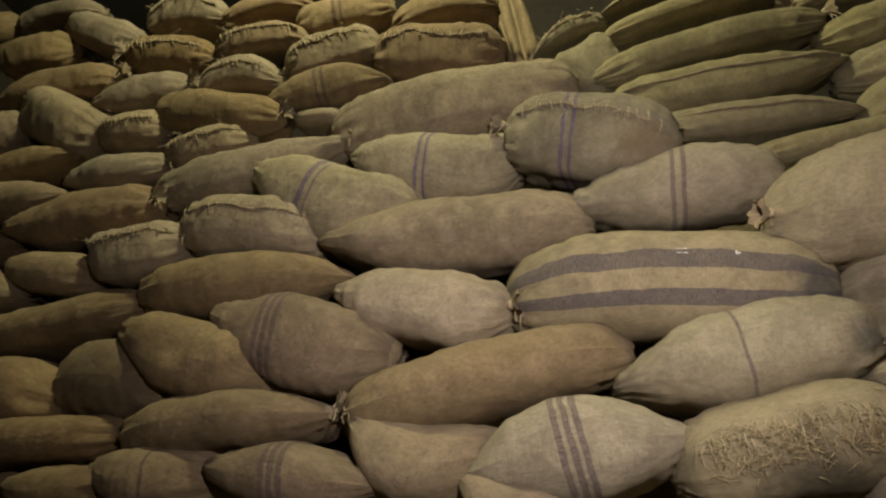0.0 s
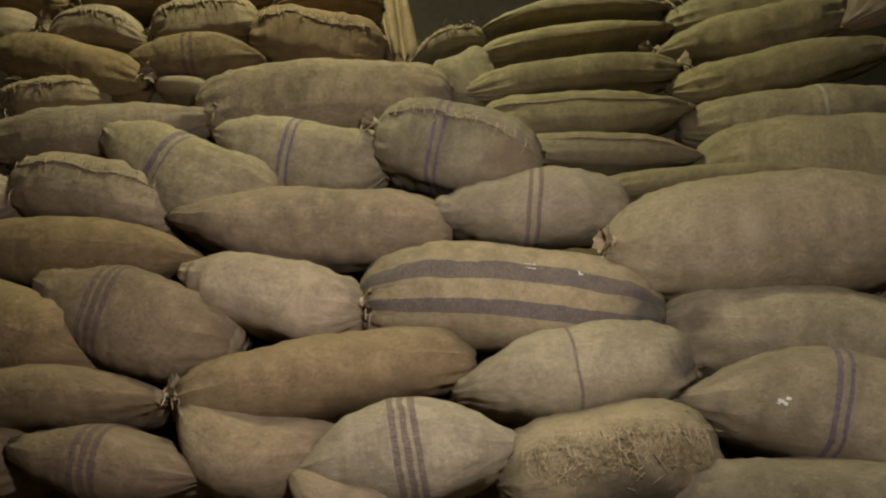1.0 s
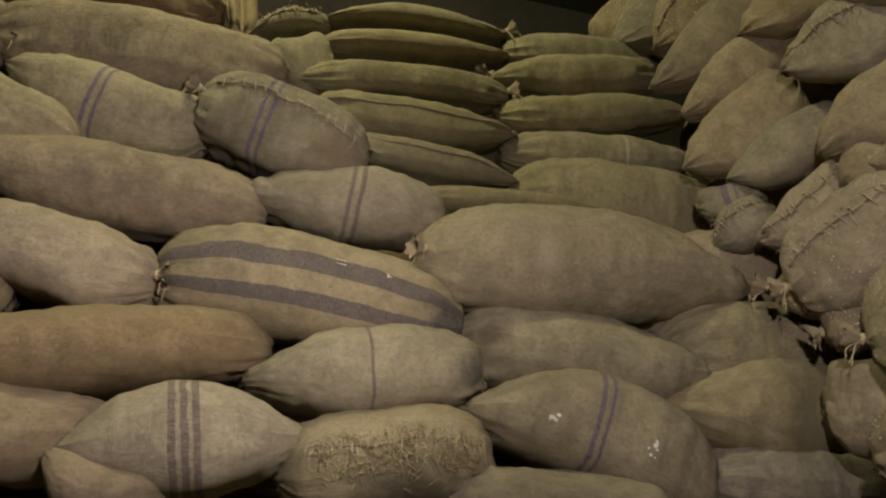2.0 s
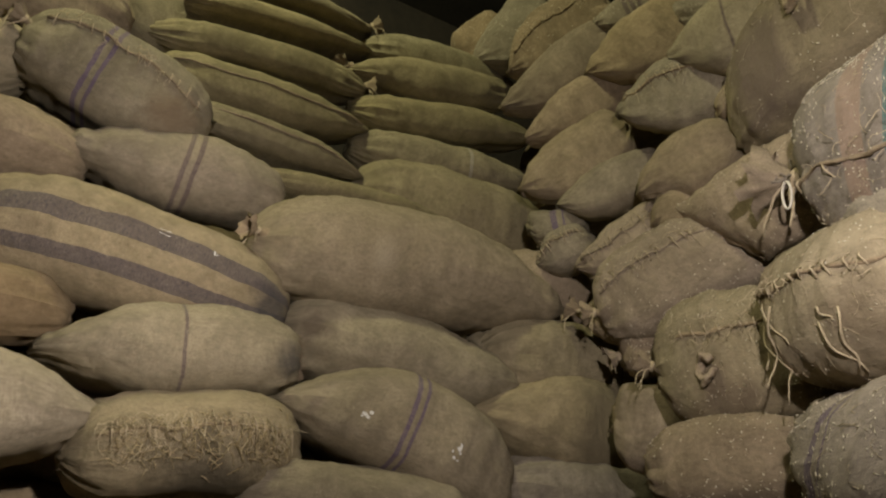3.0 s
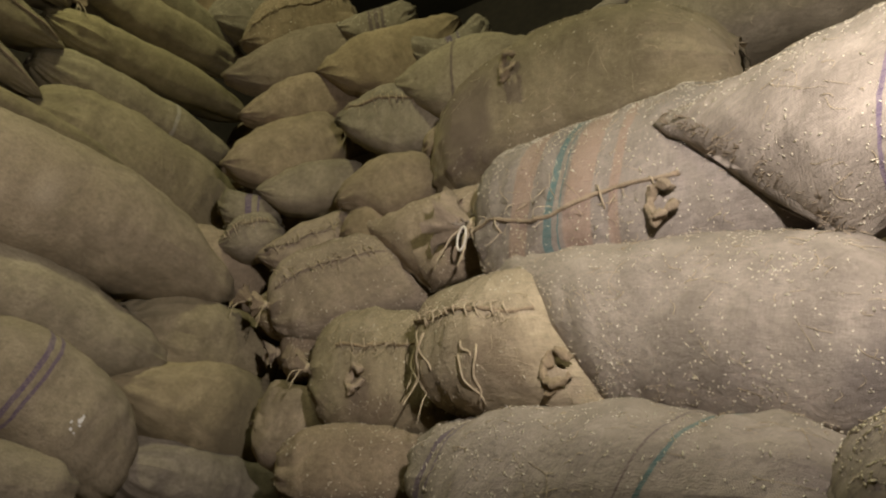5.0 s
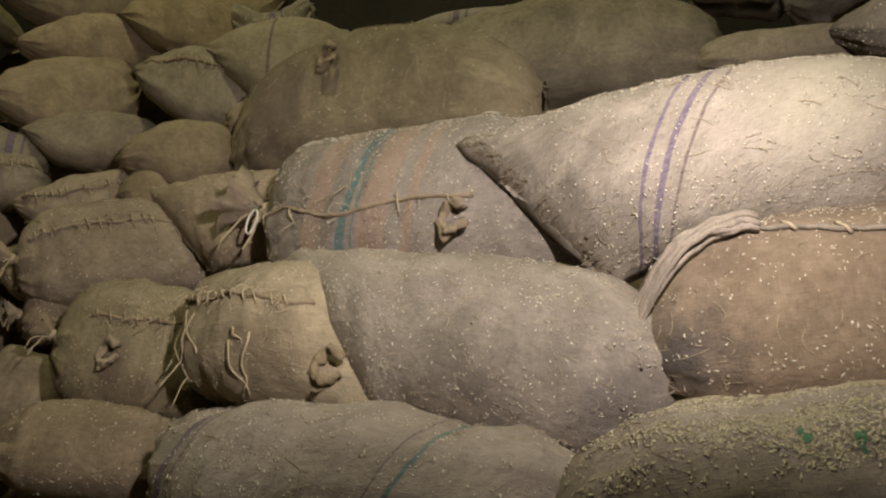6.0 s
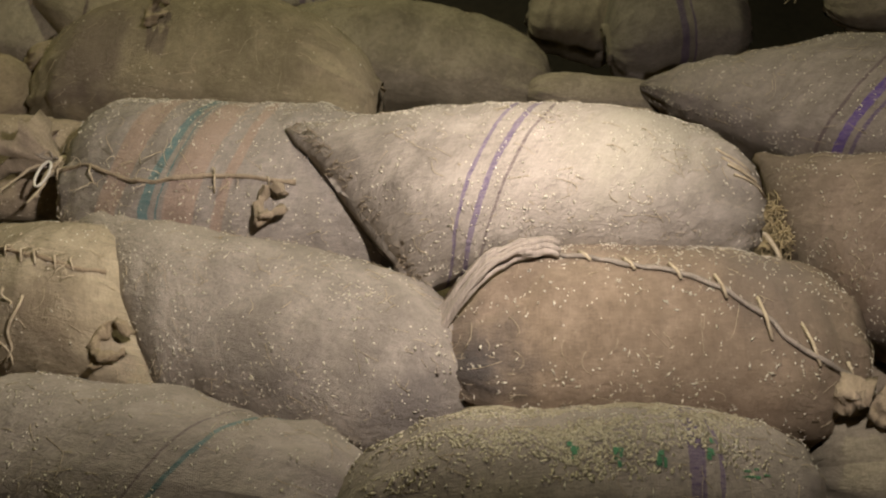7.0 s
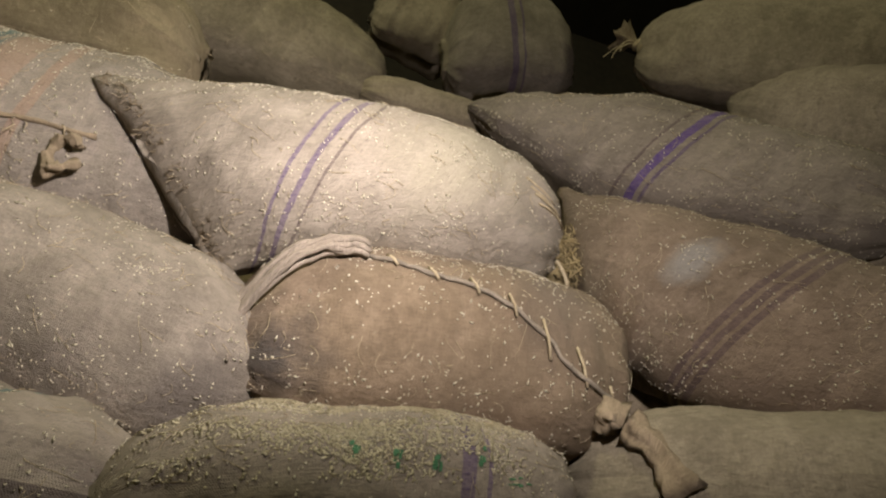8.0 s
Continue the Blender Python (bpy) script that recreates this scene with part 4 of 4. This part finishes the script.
sack(2.034, 0.384, 2.064, -132.5, -13.6, 0.766, 0.440, 0.5, 0.01, "fF", "tan", "tan brown jute sack, mouth sewn with twine in the near pile", "fraytop web ring:0.84 tie_l fringe_r wisps husks", stains_and_shade=((0.22, -0.05, 0.12, (0.15, 0.11, 0.07)), (-0.2, 0.12, 0.10, (0.17, 0.12, 0.075))))
sack(1.137, -1.871, 2.814, -135, -21.7, 1.567, 0.426, 0.442, -0.053, "pb", "husk", "pale brown jute sack with purple stripes, flecked with husks", "chaff wisps", stripe=(0.06, "purpleb", 0.6))
sack(0.971, -1.855, 2.137, -140, -25.2, 1.115, 0.555, 0.5, -0.033, "fb", "umber", "dark brown jute sack with brown stripes, flecked with husks", "chaff wisps", stripe=(0.05, "brown3", 0.6), stains_and_shade=((-0.2, 0.06, 0.06, (0.26, 0.24, 0.22)), (-0.35, -0.2, 0.15, (0.17, 0.11, 0.07))))
sack(0.961, -1.714, 1.67, -133.8, -0.2, 0.99, 0.346, 0.5, -0.014, "bb", "grey", "greyish jute sack in the near pile")
sack(0.802, -2.527, 3.126, -163.7, -33.1, 0.879, 0.475, 0.411, -0.051, "pb", "husk", "pale brown jute sack in the near pile")
sack(0.973, -2.564, 3.617, -152.1, -23.2, 1.284, 0.492, 0.412, -0.023, "bb", "husk", "pale brown jute sack, mouth tied shut in the near pile", "neck")
sack(2.043, -0.555, 3.3, -106.9, -5.2, 1.108, 0.407, 0.374, 0.032, "bb", "grey", "greyish jute sack in the near pile", "wisps")
sack(1.775, -1.232, 3.135, -109.1, -5.4, 0.555, 0.154, 0.24, -0.022, "bb", "grey", "greyish jute sack in the near pile")
sack(1.837, -1.732, 3.754, -117.1, 5.8, 0.621, 0.515, 0.443, 0.066, "bb", "husk", "pale brown jute sack with purple stripes in the near pile", stripe=(-0.1, "purple1", 0))
sack(2.143, -1.42, 4.029, -110.3, -14.8, 0.461, 0.396, 0.299, 0.016, "bb", "husk", "pale brown jute sack in the near pile")
sack(2.29, -0.164, 3.659, -113.8, -5.4, 0.703, 0.105, 0.24, 0.034, "bb", "husk", "pale brown jute sack with purple stripes in the near pile", stripe=(0, "purple1", 0))
sack(0.737, -2.431, 2.448, -163.6, -8, 0.401, 0.211, 0.324, -0.003, "bb", "grey", "greyish jute sack in the near pile")
# the second row of the long stack, seen through the chinks of the first
for row in range(8):
    for k in range(7):
        c = -2.5 + 0.86 * k + (0.4 if row % 2 else 0.0)
        n = math.radians(-15)
        out = 2.98 + 0.045 * row
        sack(c * math.cos(n) - out * math.sin(n), c * math.sin(n) + out * math.cos(n), 1.58 + 0.27 * row, -15, 0, 1.0, 0.31, 0.46, 0.0, "bb", "tan", "tan jute sack, bearing the rows above it")


# ---- folded cloth stood on end beside the stack ----
def folded_sacks(x, y, z, yaw, lean, width, height, folds):
    """Empty sacks folded together and stood upright: a thick corrugated bundle."""
    verts, faces = [], []
    n, rows = folds * 8, 14
    for k in range(rows + 1):
        h = k / rows
        for i in range(n + 1):
            a = i / n
            dy = -0.09 * abs(math.sin(a * folds * math.pi)) ** 0.6 + 0.012 * math.sin(5 * h + 9 * a)
            verts.append(Vector((a * width - width / 2 + 0.015 * math.sin(3 * h + 7 * a), dy, h * height)))
        for i in range(n + 1):
            a = 1 - i / n
            verts.append(Vector((a * width - width / 2, 0.10, h * height)))
    m = 2 * (n + 1)
    for k in range(rows):
        for i in range(m):
            j = (i + 1) % m
            faces.append((k * m + i, k * m + j, (k + 1) * m + j, (k + 1) * m + i))
    faces += [tuple(range(m - 1, -1, -1)), tuple(range(rows * m, rows * m + m))]
    uv = [(v.x, v.z) for v in verts]
    ob = new("folded_sack", mesh_of("folded_sack", verts, faces, JUTE["rust"], uv))
    ob.matrix_world = pose(x, y, z, 0, lean, yaw)
    return tagged(ob, "empty jute sack folded and stood upright on the stack", "sack bundle")


def straw_clump(x, y, z, yaw, width, height):
    """A wad of trampled straw wedged between the sacks."""
    r = random.Random(3)
    pieces = []
    for _ in range(240):
        p = Vector((r.uniform(-0.5, 0.5) * width, r.uniform(-0.02, 0.05), r.uniform(-0.5, 0.5) * height))
        d = Vector((r.uniform(-1, 1), r.uniform(-0.4, 0.3), r.uniform(-1, 1))).normalized() * r.uniform(0.02, 0.05)
        pieces.append(tube([p - d, p + Vector((0, -0.004, 0)), p + d], r.uniform(0.0012, 0.0026), 4, 0.7))
    v, f = joined(pieces)
    ob = new("straw_clump", mesh_of("straw_clump", v, f, STRAW, [(q.x, q.z) for q in v]))
    ob.matrix_world = pose(x, y, z, 0, 0, yaw)
    return tagged(ob, "wad of dusty straw wedged between two sacks", "straw", kind="stuff")


straw_clump(1.326, -1.460, 2.376, -125, 0.12, 0.18)
folded_sacks(0.420, 3.005, 4.113, -15, -10.1, 0.28, 0.81, 4)
